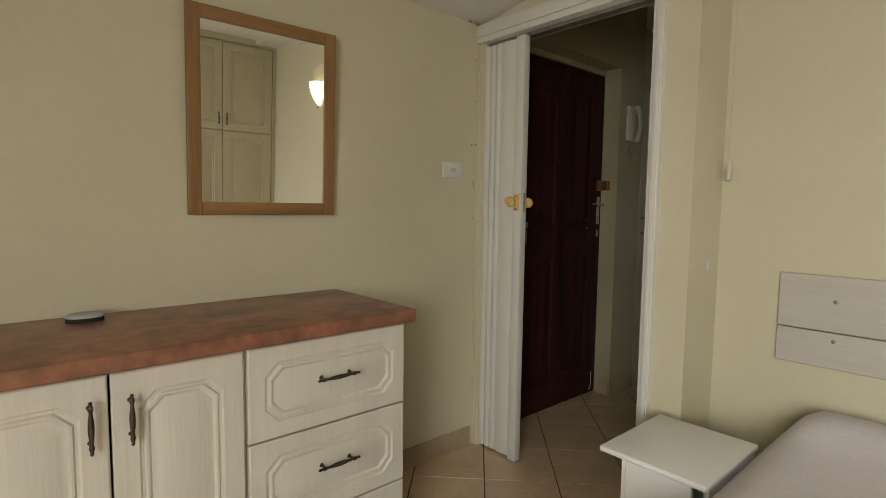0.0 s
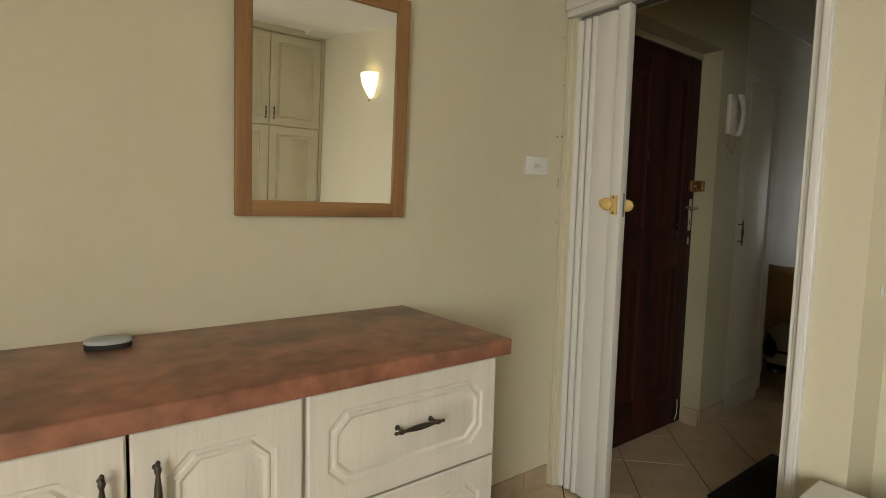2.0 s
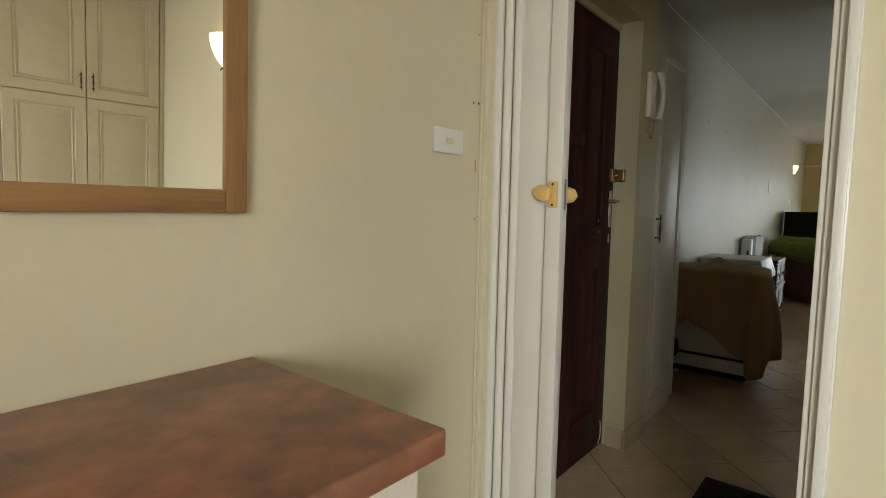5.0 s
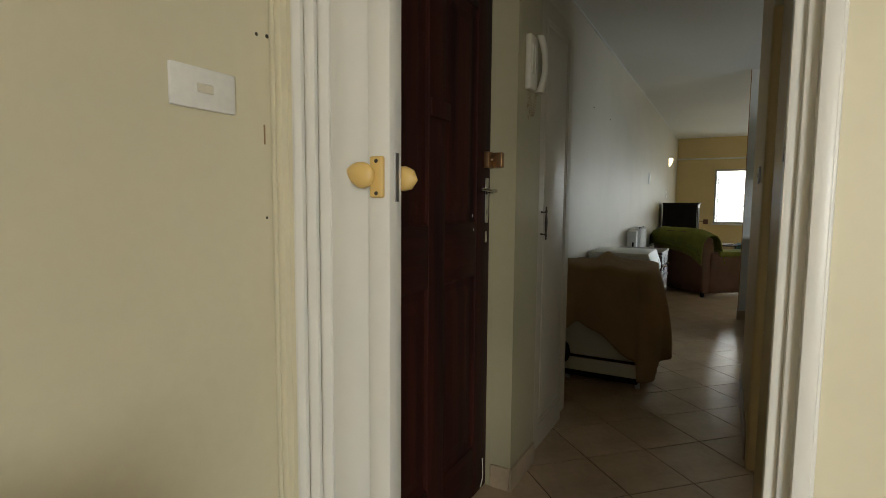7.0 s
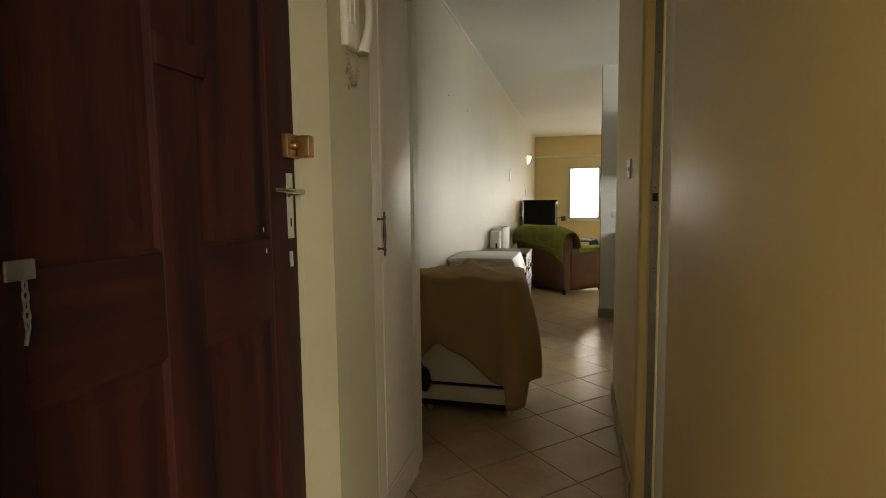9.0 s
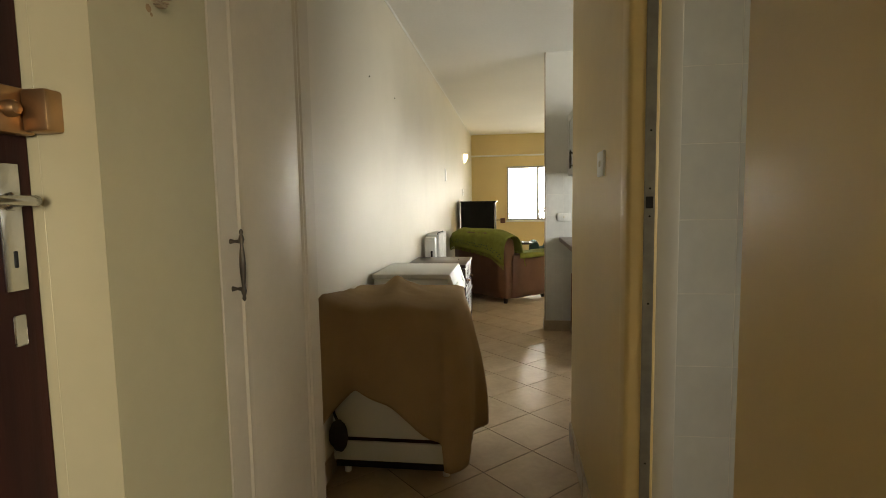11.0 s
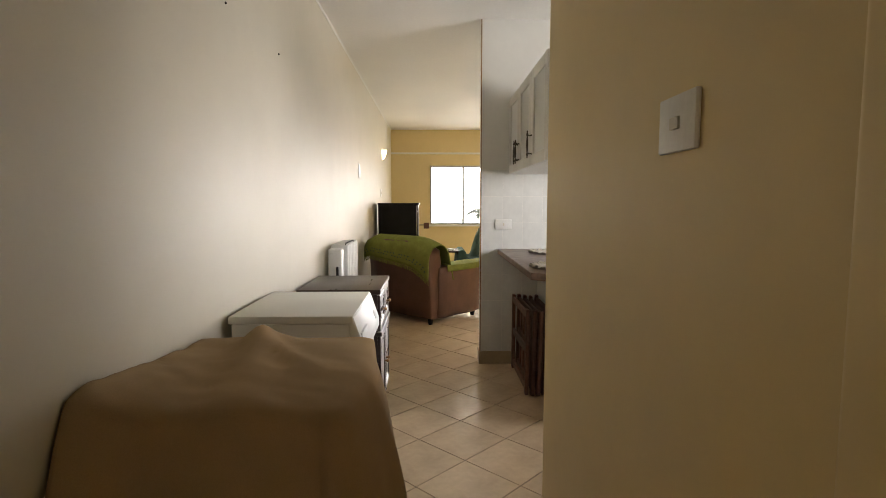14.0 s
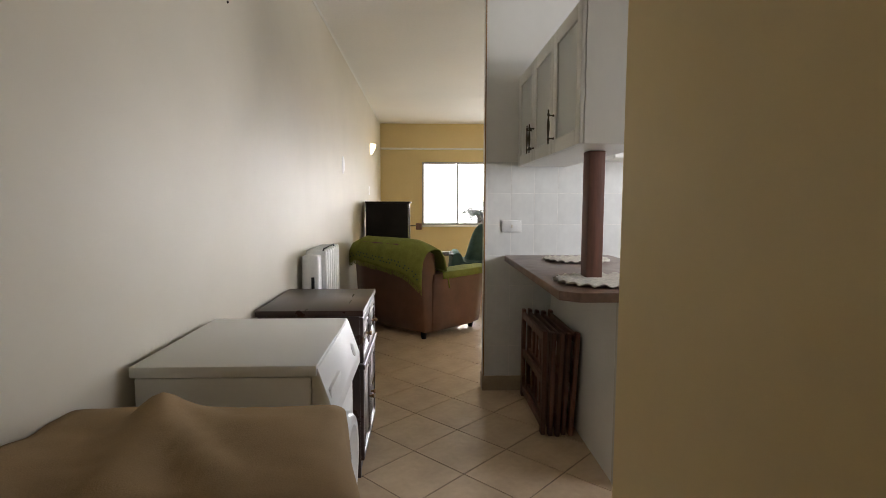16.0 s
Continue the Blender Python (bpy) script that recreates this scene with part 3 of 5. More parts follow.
# marks and small things on the bedroom walls
for x, z, r in ((1.815, 1.545, 0.004), (1.842, 1.548, 0.0045), (1.832, 1.18, 0.003), (1.838, 1.76, 0.003), (1.828, 1.955, 0.003)):
    solid("screw_hole", lathe([(r, 0), (r * 0.7, 0.001), (0.0005, 0.0012)], pose(x, N, z, 90), 9), SCUFF, "dark old screw hole in the wall", "screw hole", "", group="screw holes by the folding door")
solid("plaster_chip", box(1.828, 1.832, N - 0.0016, N + 0.002, 1.33, 1.37, 0.0008, 1), STAIN, "brown chipped strip of plaster by the door", "plaster chip", "")
for i, (x, y) in enumerate(((1.76, 1.868), (1.79, 1.86), (1.815, 1.872))):
    solid("plaster_crumb", box(x, x + 0.02, y, y + 0.012, BCEIL - 0.012, BCEIL - 0.001, 0.003, 1), STAIN, "crumbling plaster bit at the ceiling corner", "plaster", "", group="plaster crumbs at the corner")
hook = thing("wall_hook", 2.02, 0.826, 1.025, "small white plastic hook on the wall return", "hook")
part("plate", box(-0.009, 0.009, -0.004, 0, -0.018, 0.018, 0.002, 2), PLASTIC, hook, "", 40)
part("prong", tube([(0, -0.004, -0.008), (0, -0.014, -0.012), (0, -0.018, -0.004)], 0.003, 8), PLASTIC, hook, "", 60)
cord = thing("cord_switch", HB - 0.016, 0.80, 1.385, "cream plastic pear switch hanging in the corner", "light switch")
part("body", moved(lathe([(0.0005, -0.04), (0.011, -0.034), (0.014, -0.01), (0.012, 0.02), (0.006, 0.036), (0.003, 0.042)], Matrix(), 14), pose(0, 0, 0)), OFFWHITE, cord, "", 50)
part("button", box(-0.017, -0.011, -0.004, 0.004, -0.012, 0.008, 0.001, 1), KNOBYELLOW, cord)
part("cord", tube([(0, 0, 0.04), (0.008, 0.004, 0.3), (0.010, 0.006, 0.742)], 0.002, 6), OFFWHITE, cord, "", 60)


def sconce(name, m, scale, label):
    """A half bowl of lit glass on a wall that lies behind it at y = 0; it faces -y."""
    s = new(name)
    s.matrix_world = m
    tagged(s, label, "wall lamp", "wall lamps")
    b = bmesh.new()
    seg, rings = 18, 9
    loops = []
    for i in range(rings + 1):
        k = i / rings
        r = scale * (0.01 + 0.10 * math.sin(k * math.pi * 0.5) ** 0.8)
        z = scale * (-0.12 + 0.20 * k)
        loops.append([b.verts.new((r * math.cos(a), -0.002 - 0.85 * r * math.sin(a), z)) for a in (math.pi * j / seg for j in range(seg + 1))])
    for a, c in zip(loops, loops[1:]):
        for j in range(seg):
            b.faces.new((a[j], a[j + 1], c[j + 1], c[j]))
    part("shade", b, SCONCE, s, "lit white glass", 60)
    part("bracket", box(-0.02 * scale, 0.02 * scale, -0.02 * scale, -0.001, -0.05 * scale, 0.05 * scale, 0.003, 1), BRASS, s, "", 40)
    for dx, dz in ((-0.06, 0.07), (0.06, 0.07), (0.0, -0.115)):
        part("clip", tube([(dx * scale, -0.004, dz * scale), (dx * 1.3 * scale, -0.03 * scale, dz * scale * 1.25)], 0.004 * scale, 6), IRON, s)
    return s


sconce("wall_lamp", pose(HB - 0.002, -0.70, 2.06, 0, 0, -90), 1.0, "lit wall lamp with a white glass shade beside the wardrobe")

# wardrobe across the south side, seen in the mirror
CREAMBOARD = mat("cream_cupboard_board", (0.62, 0.57, 0.42), 0.4, scale=6, vary=0.06, bump=0.06)
ward = thing("wardrobe", 0, 0, 0, "cream built-in wardrobe with upper and lower panelled doors", "wardrobe")
WF, WE, WW, WS = -1.8064, 2.080, 0.4977, 1.715   # door plane, end of the doors, door width, joint between upper and lower doors
part("carcass", box(-0.90, HB - 0.003, -1.975, WF - 0.021, 0.0, 2.582), CREAMBOARD, ward)
part("filler", box(WE + 0.004, HB - 0.004, WF - 0.0205, WF - 0.006, 0.0, 2.582), CREAMBOARD, ward)
part("cornice", box(-0.90, HB - 0.003, -1.975, WF + 0.012, 2.583, 2.640, 0.004, 1), CREAMBOARD, ward)
for i in range(6):
    x1 = WE - i * WW
    for z0, z1, hz in ((0.08, WS - 0.003, 0.930), (WS + 0.003, 2.567, 1.830)):
        b = moved(routed_panel(WW - 0.005, z1 - z0, 0.018, 0.07, 0.0001), pose(x1 - WW / 2, 0, (z0 + z1) / 2))
        door = part("door", moved(b, pose(0, WF, 0) @ Matrix.Diagonal((1, -1, 1, 1))), CREAMBOARD, ward, "", 30)
        hx = x1 - WW + 0.038 if i % 2 == 0 else x1 - 0.038
        antique_handle(door, pose(0, WF, 0) @ Matrix.Diagonal((1, -1, 1, 1)) @ pose(hx, 0, hz), 0.13)

# windows out of view: real openings with frames
def simple_window(name, axis, at, a0, a1, z0, z1, label, mullions=1):
    wdw = new(name)
    tagged(wdw, label, "window", kind="structure")

    def bar(p0, p1, q0, q1):
        return box(at - 0.02, at + 0.02, p0, p1, q0, q1, 0.003, 1) if axis == "x" else box(p0, p1, at - 0.02, at + 0.02, q0, q1, 0.003, 1)
    part("window_frame", bar(a0, a0 + 0.04, z0, z1), WHITE, wdw)
    part("window_frame", bar(a1 - 0.04, a1, z0, z1), WHITE, wdw)
    part("window_frame", bar(a0 + 0.04, a1 - 0.04, z0, z0 + 0.04), WHITE, wdw)
    part("window_frame", bar(a0 + 0.04, a1 - 0.04, z1 - 0.04, z1), WHITE, wdw)
    for i in range(mullions):
        c = a0 + (a1 - a0) * (i + 1) / (mullions + 1)
        part("mullion", bar(c - 0.02, c + 0.02, z0 + 0.04, z1 - 0.04), WHITE, wdw)
    return wdw


simple_window("window_bedroom", "x", -2.04, -1.72, -0.62, 0.74, 2.10, "white framed bedroom window", 1)
simple_window("window_kitchen", "y", -1.66, 5.15, 6.65, 1.02, 1.98, "white framed kitchen window", 1)
simple_window("window_bathroom", "y", -1.66, 2.6, 3.5, 1.1, 2.0, "white framed bathroom window", 1)
simple_window("balcony_door", "x", FAR + 0.06, -2.1, -0.2, 0.0, 2.1, "white framed glazed balcony door", 1)

# ---- hall ----
door = new("front_door")
tagged(door, "dark red-brown varnished wooden panel front door, closed", "door", kind="structure")
FD, FX0, FX1, FZ = 1.924, 2.165, 3.040, 2.088
for x0, x1 in ((FX0, FX0 + 0.11), (2.545, 2.655), (FX1 - 0.125, FX1)):
    part("stile", box(x0, x1, FD, FD + 0.04, 0.006, FZ, 0.003, 2), MAHOGANY, door, "", 40)
RAILDARK = mat("dark_red_varnished_rail", (0.050, 0.012, 0.008), 0.60, scale=5, second=(0.017, 0.006, 0.005), bump=0.15, bump_scale=40, stretch=(0.25, 4, 4), fine=0.15, spec=0.2)
for z0, z1 in ((0.006, 0.22), (0.93, 1.14), (1.95, FZ)):
    for x0, x1 in ((FX0 + 0.11, 2.545), (2.655, FX1 - 0.125)):
        part("rail", box(x0, x1, FD + 0.001, FD + 0.039, z0, z1, 0.003, 2), RAILDARK, door, "", 40)
for x0, x1 in ((FX0 + 0.11, 2.545), (2.655, FX1 - 0.125)):
    for z0, z1 in ((0.22, 0.93), (1.14, 1.95)):
        b = bmesh.new()
        rings = []
        for ins, dep in ((0, 0.006), (0.010, 0.011), (0.035, 0.011), (0.075, 0.004), (0.08, 0.004)):
            rings.append([b.verts.new((x, FD + dep, z)) for x, z in ((x0 + ins, z0 + ins), (x1 - ins, z0 + ins), (x1 - ins, z1 - ins), (x0 + ins, z1 - ins))])
        for a, c in zip(rings, rings[1:]):
            for i in range(4):
                b.faces.new((a[i], a[(i + 1) % 4], c[(i + 1) % 4], c[i]))
        b.faces.new(rings[-1])
        part("panel", b, MAHOGANY, door)
plate = part("lock_plate", box(2.985, 3.018, FD - 0.005, FD, 1.135, 1.315, 0.0015, 2), CHROME, door, "worn chrome handle plate", 40)
part("lever", tube([(3.002, FD - 0.004, 1.262), (3.002, FD - 0.045, 1.262), (2.985, FD - 0.050, 1.262), (2.92, FD - 0.048, 1.264), (2.868, FD - 0.042, 1.267)], lambda k: 0.0085 - 0.003 * k, 10), CHROME, plate, "chrome lever handle", 60)
part("rose", lathe([(0.013, 0), (0.013, 0.006), (0.010, 0.009)], pose(3.002, FD - 0.005, 1.262, 90), 16), CHROME, plate, "", 40)
part("keyhole", box(2.999, 3.005, FD - 0.0058, FD - 0.0045, 1.168, 1.192, 0.001, 1), BLACK, plate)
part("escutcheon", box(2.992, 3.012, FD - 0.003, FD, 1.055, 1.10, 0.002, 1), CHROME, door, "small chrome keyhole cover", 40)
rim = part("rim_lock", box(2.972, 3.034, FD - 0.022, FD, 1.355, 1.42, 0.004, 2), BRASS, door, "old brass rim lock", 40)
part("turn_knob", lathe([(0.012, 0), (0.012, 0.008), (0.008, 0.014), (0.0005, 0.016)], pose(2.995, FD - 0.022, 1.388, 90), 14), BRASS, rim, "", 40)
part("rim_keep", box(3.012, 3.043, 1.862, 1.902, 1.358, 1.418, 0.005, 2), BRASS, door, "brass keep on the frame", 40)
part("door_viewer", box(2.545, 2.675, FD - 0.010, FD + 0.001, 1.495, 1.555, 0.004, 2), MAHOGANY, door, "dark plate on the door", 40)
cp = part("chain_plate", box(2.252, 2.296, FD - 0.006, FD, 1.125, 1.155, 0.002, 1), STEEL, door, "steel door chain plate", 40)
for i in range(5):
    a = [(2.274 + (0.004 * math.cos(k) if i % 2 else 0), FD - 0.010 + (0 if i % 2 else 0.004 * math.cos(k)), 1.118 - i * 0.0145 + 0.0095 * math.sin(k)) for k in [2 * math.pi * q / 10 for q in range(11)]]
    part("link", tube(a, 0.0019, 6), STEEL, cp)
part("chain_end", tube([(2.274, FD - 0.010, 1.052), (2.268, FD - 0.012, 1.032)], 0.003, 8), STEEL, cp)
for x, z in ((2.875, 1.16), (2.885, 1.105)):
    part("paint_fleck", box(x, x + 0.004, FD - 0.001, FD, z, z + 0.012, 0.0004, 1), PLASTIC, door, "white paint fleck")
part("draught_strip", tube([(2.962, FD - 0.012, 0.03), (2.965, FD - 0.02, 0.07), (2.975, FD - 0.016, 0.11), (2.972, FD - 0.014, 0.15)], 0.0022, 6), OFFWHITE, door, "loose pale draught strip", 60)

fr = new("door_frame_front")
tagged(fr, "cream painted plaster reveal and frame of the front door", "door frame", kind="structure")
# reveal in the same cream, darkened in colour for the hall's shade
part("jamb", box(3.0415, 3.06, 1.905, 1.99, 0, 2.12, 0.003, 1), CREAMSHADE, fr)
part("head", box(2.14, 3.0415, 1.915, 1.99, 2.092, 2.124, 0.003, 1), CREAMSHADE, fr)

phone = thing("intercom_phone", 3.165, HN, 1.785, "white plastic intercom handset hung on the hall wall", "intercom")
part("base", box(-0.048, 0.042, -0.026, 0, -0.105, 0.115, 0.008, 3), OFFWHITE, phone, "", 40)
hs_b = bmesh.new()
hset = []
for k in range(13):
    z = -0.112 + 0.228 * k / 12
    bow = 0.022 * (1 - ((k - 6) / 6) ** 2)
    hset.append((z, 0.015 + 0.008 * abs((k - 6) / 6) ** 2, -0.040 - bow))
loops = []
for z, r, y in hset:
    loops.append([hs_b.verts.new((0.026 + r * math.cos(a), y + 0.75 * r * math.sin(a), z)) for a in (2 * math.pi * q / 12 for q in range(12))])
for a, c in zip(loops, loops[1:]):
    for q in range(12):
        hs_b.faces.new((a[q], a[(q + 1) % 12], c[(q + 1) % 12], c[q]))
hs_b.faces.new(loops[0][::-1])
hs_b.faces.new(loops[-1])
part("handset", hs_b, OFFWHITE, phone, "", 50)
part("speaker_slot", box(-0.034, -0.004, -0.0295, -0.027, -0.04, 0.08, 0.004, 2), OFFWHITE, phone, "recessed grey slot", 40)
coil = [(-0.03 + 0.09 * k / 150 + 0.006 * math.cos(k * 0.9), -0.014 + 0.006 * math.sin(k * 0.9), -0.105 - 0.10 * math.sin(math.pi * k / 150)) for k in range(151)]
part("coiled_cord", tube(coil, 0.0014, 5), mat("tan_cord", (0.36, 0.28, 0.17), 0.6, scale=30, vary=0.2), phone, "thin coiled cord", 60)
st = random.Random(7)
for i in range(7):
    x, z = 3.15 + st.uniform(0, 0.06), 1.56 + st.uniform(0, 0.10)
    solid("wall_smudge", lathe([(st.uniform(0.003, 0.009), 0), (0.0005, 0.0006)], pose(x, HN - 0.0002, z, 90), 9), STAIN, "faint brown smudge under the intercom", "smudge", "", group="smudges under the intercom")

cup = thing("tall_cupboard", 0, 0, 0, "tall narrow white cupboard with a panelled door", "cupboard")
part("body", box(3.336, 3.876, 1.838, LW - 0.002, 0.0, 2.16, 0.002, 1), CUPWHITE, cup)
cd = moved(routed_panel(0.530, 2.06, 0.02, 0.075, 0.0001), pose(3.608, 1.816, 1.10))
cdoor = part("door", cd, CUPWHITE, cup, "", 30)
antique_handle(cdoor, pose(3.386, 1.817, 1.124), 0.155)
part("filler", box(3.3365, 3.342, 1.822, 1.838, 0.06, 2.15), SCUFF, cup)

slide = thing("sliding_door", 0, 0, 0, "cream painted flush bathroom door slid open along the hall wall", "door")
part("leaf", box(2.0, 3.055, 0.902, 0.937, 0.008, 2.06, 0.003, 2), HALLPAINT, slide, "", 40)
part("finger_pull", moved(lathe([(0.030, 0), (0.030, 0.004), (0.024, 0.006), (0.020, 0.002)], Matrix(), 22), pose(3.028, 0.9365, 1.246, 90) @ Matrix.Diagonal((0.62, 1.25, 1, 1))), BRASS, slide, "oval brass finger pull", 40)
bf = new("door_frame_bathroom")
tagged(bf, "cream painted steel bathroom door frame with latch holes", "door frame", kind="structure")
part("jamb", box(3.738, 3.83, 0.855, HS + 0.006, 0, 2.06, 0.012, 3), HALLPAINT, bf, "", 40)
part("jamb", box(3.752, 3.811, 0.80, 0.856, 0, 2.06, 0.004, 2), WHITE, bf, "", 40)
part("head", box(3.0, 3.738, 0.80, HS + 0.004, 2.055, 2.09, 0.006, 2), CREAM, bf, "", 40)
strip = part("latch_strip", box(3.735, 3.7385, 0.866, 0.892, 0.03, 2.03), STEEL, bf, "grey steel latch strip")
part("latch_hole", box(3.7335, 3.7352, 0.870, 0.888, 1.225, 1.255, 0.0006, 1), BLACK, strip)
for z in (0.25, 0.55, 0.98, 1.205, 1.275, 1.42, 1.75):
    part("screw", lathe([(0.0028, 0), (0.0005, 0.0008)], pose(3.735, 0.878, z, 0, -90), 8), BLACK, strip)

switch_plate("light_switch", pose(4.147, HS, 1.366, 0, 0, 180), 0.112, 0.082, "white plastic light switch on the hall wall", "light switches")

m_ = thing("door_mat", 0, 0, 0, "black rubber door mat on the tiles", "door mat")
part("pad", box(2.34, 3.02, 0.99, 1.42, 0.0005, 0.012, 0.004, 2), BLACK, m_, "", 40)
ribs = bmesh.new()
for i in range(26):
    x = 2.37 + i * 0.0245
    join(ribs, box(x, x + 0.012, 1.02, 1.39, 0.011, 0.0145))
part("ribs", ribs, BLACK, m_)

# ---- passage: covered freezer, washing machine, side cabinet ----
fz = thing("covered_freezer", 0, 0, 0, "low white chest appliance by the wall", "freezer")
AX0, AX1, AY0, AY1, AZ = 4.565, 5.115, 1.50, 2.045, 0.79
part("body", box(AX0, AX1, AY0, AY1, 0.185, AZ, 0.008, 2), ENAMEL, fz, "", 40)
part("kick_strip", box(AX0 + 0.002, AX1, AY0 + 0.002, AY1, 0.075, 0.165, 0.004, 2), ENAMEL, fz, "", 40)
part("groove", box(AX0 + 0.014, AX1, AY0 + 0.014, AY1, 0.165, 0.185), MAHOGANY, fz, "brown groove")
part("base", box(AX0 + 0.03, AX1, AY0 + 0.03, AY1, 0.03, 0.075), BLACK, fz)
for x in (AX0 + 0.05, AX1 - 0.05):
    for y in (AY0 + 0.03, AY1 - 0.05):
        part("foot", cyl(0.016, 0.032, pose(x, y, 0.016), 12), PLASTIC, fz)


def blanket():
    """A blanket laid over the chest: top with a hump, sides that hang in folds, an uneven hem."""
    b = bmesh.new()
    x0, x1, y0, y1, zt = AX0 - 0.055, AX1 + 0.008, AY0 - 0.012, LW - 0.006, AZ + 0.012
    r = 0.035
    per = []
    n = 56
    # outline, anticlockwise from the back corner at the wall: near edge, then the free side, then the far edge
    def arc(cx, cy, a0, k=7):
        return [(cx + r * math.cos(a0 + (math.pi / 2) * i / k), cy + r * math.sin(a0 + (math.pi / 2) * i / k)) for i in range(k + 1)]
    near = [(x0 - 0.045 * (1 - i / n) ** 1.2, y1 - (y1 - y0 - r) * i / n) for i in range(n)]
    side = [(x0 + r + (x1 - x0 - 2 * r) * i / n, y0) for i in range(1, n)]
    far = [(x1, y0 + r + (y1 - y0 - r) * i / 16) for i in range(1, 17)]
    per = near + arc(x0 + r, y0 + r, math.pi) + side + arc(x1 - r, y0 + r, -math.pi / 2) + far
    total = len(per)
    cx, cy = (x0 + x1) / 2, y1
    rows = 22
    def ridge(x, y, xa, ya, xb, yb, h0, h1, w):
        dx, dy = xb - xa, yb - ya
        k = max(0, min(1, ((x - xa) * dx + (y - ya) * dy) / (dx * dx + dy * dy)))
        d = math.hypot(x - xa - k * dx, y - ya - k * dy)
        return (h0 + (h1 - h0) * k) * math.exp(-(d / (w * (1 + 0.5 * k))) ** 2)

    def top_z(x, y):
        z = zt
        z += 0.030 * math.exp(-(((x - 5.01) / 0.10) ** 2 + ((y - 1.825) / 0.075) ** 2))
        z += max(ridge(x, y, 5.02, 1.828, 4.53, 1.735, 0.036, 0.016, 0.05), ridge(x, y, 5.01, 1.82, 4.74, 1.60, 0.034, 0.006, 0.032), ridge(x, y, 5.04, 1.80, 4.98, 1.58, 0.020, 0.008, 0.045))
        # the near corner is bunched up against the wall
        z += 0.052 * max(0, min(1, (y - 1.84) / 0.20)) ** 1.5 * max(0, min(1, (5.0 - x) / 0.45))
        z += 0.008 * noise.noise((x * 7, y * 7, 0)) + 0.004 * noise.noise((x * 18, y * 18, 4))
        return z
    centre_rows = []
    for k in range(rows):
        f = k / rows
        ring = []
        for (px, py) in per:
            x = cx + (px - cx) * (f if f > 0 else 0.001)
            y = y1 + (py - y1) * (f if f > 0 else 0.001)
            ring.append(b.verts.new((x, y, top_z(x, y) - 0.010 * max(0, f - 0.9) * 10 * 0.5)))
        centre_rows.append(ring)
    down = 26
    for k in range(down + 1):
        f = k / down
        ring = []
        for i, (px, py) in enumerate(per):
            s = i / (total - 1)
            # outward direction
            p0, p1 = per[max(0, i - 1)], per[min(total - 1, i + 1)]
            tx, ty = p1[0] - p0[0], p1[1] - p0[1]
            ln = math.hypot(tx, ty) or 1
            ox, oy = ty / ln, -tx / ln
            if ox * (px - (x0 + x1) / 2) + oy * (py - (y0 + y1) / 2) < 0:
                ox, oy = -ox, -oy
            onnear = i < n
            w = (y1 - py) / (y1 - y0)
            if onnear:
                # hem of the near side: low by the wall, an arch, then low at the corner
                hem = 0.45 - 0.16 * max(0, 0.26 - w) / 0.26 - 0.19 * max(0, w - 0.28) / 0.5 + 0.012 * math.sin(w * 14)
                if w > 0.90:
                    hem -= 0.10 * ((w - 0.90) / 0.10) ** 1.2
            elif i < n + 8:
                hem = 0.080 + 0.004 * abs(i - n - 2)
            else:
                q = min(1, (px - x0) / (x1 - x0))
                hem = 0.105 + 0.20 * q ** 0.8 + 0.012 * math.sin(q * 9)
            ze = top_z(px, py) - 0.011
            z = ze - (ze - hem) * f
            flare = 0.0
            if not onnear:
                q = min(1, max(0, (px - x0) / (x1 - x0)))
                flare = f ** 0.5 * (0.095 + 0.024 * math.sin(q * 17 + 0.7) * f + 0.006 * math.sin(q * 37) * f) * (1 - 0.27 * f ** 2.5) * (0.30 + 1.3 * math.sin(math.pi * min(1, q * 1.15)) ** 0.7)
            else:
                flare = 0.19 * f ** 0.7 * max(0, 1 - w / 0.24) ** 1.3 + 0.012 * f * math.sin(w * 9 + 1.0) + 0.010 * f * noise.noise((w * 6, f * 2, 1)) + 0.012 * f
            flare = max(flare, 0.003)
            ring.append(b.verts.new((px + ox * (flare + 0.004), py + oy * (flare + 0.004), max(0.012, z))))
        centre_rows.append(ring)
    for a, c in zip(centre_rows, centre_rows[1:]):
        for i in range(total - 1):
            b.faces.new((a[i], a[i + 1], c[i + 1], c[i]))
    return b


bl = thing("blanket", 0, 0, 0, "brown wool blanket draped over the chest appliance", "blanket")
blm = part("cover", blanket(), CLOTH, bl, "", 80)
so = blm.modifiers.new("thickness", "SOLIDIFY")
so.thickness, so.offset = 0.004, -1
cordk = thing("cloth_bag", 4.535, 2.008, 0.0, "dark cloth bag hung beside the chest appliance", "bag")
bdl = bmesh.new()
bmesh.ops.create_uvsphere(bdl, u_segments=18, v_segments=12, radius=1)
for v in bdl.verts:
    k = 1 + 0.12 * noise.noise(v.co * 2.2)
    v.co = Vector((v.co.x * 0.022 * k, v.co.y * 0.044 * k, 0.205 + v.co.z * 0.075 * k))
part("pouch", bdl, BLACK, cordk, "", 60)
part("hanging_strap", tube([(0, 0, 0.265), (0.01, 0.02, 0.30), (0.028, 0.03, 0.31)], 0.006, 6), BLACK, cordk)

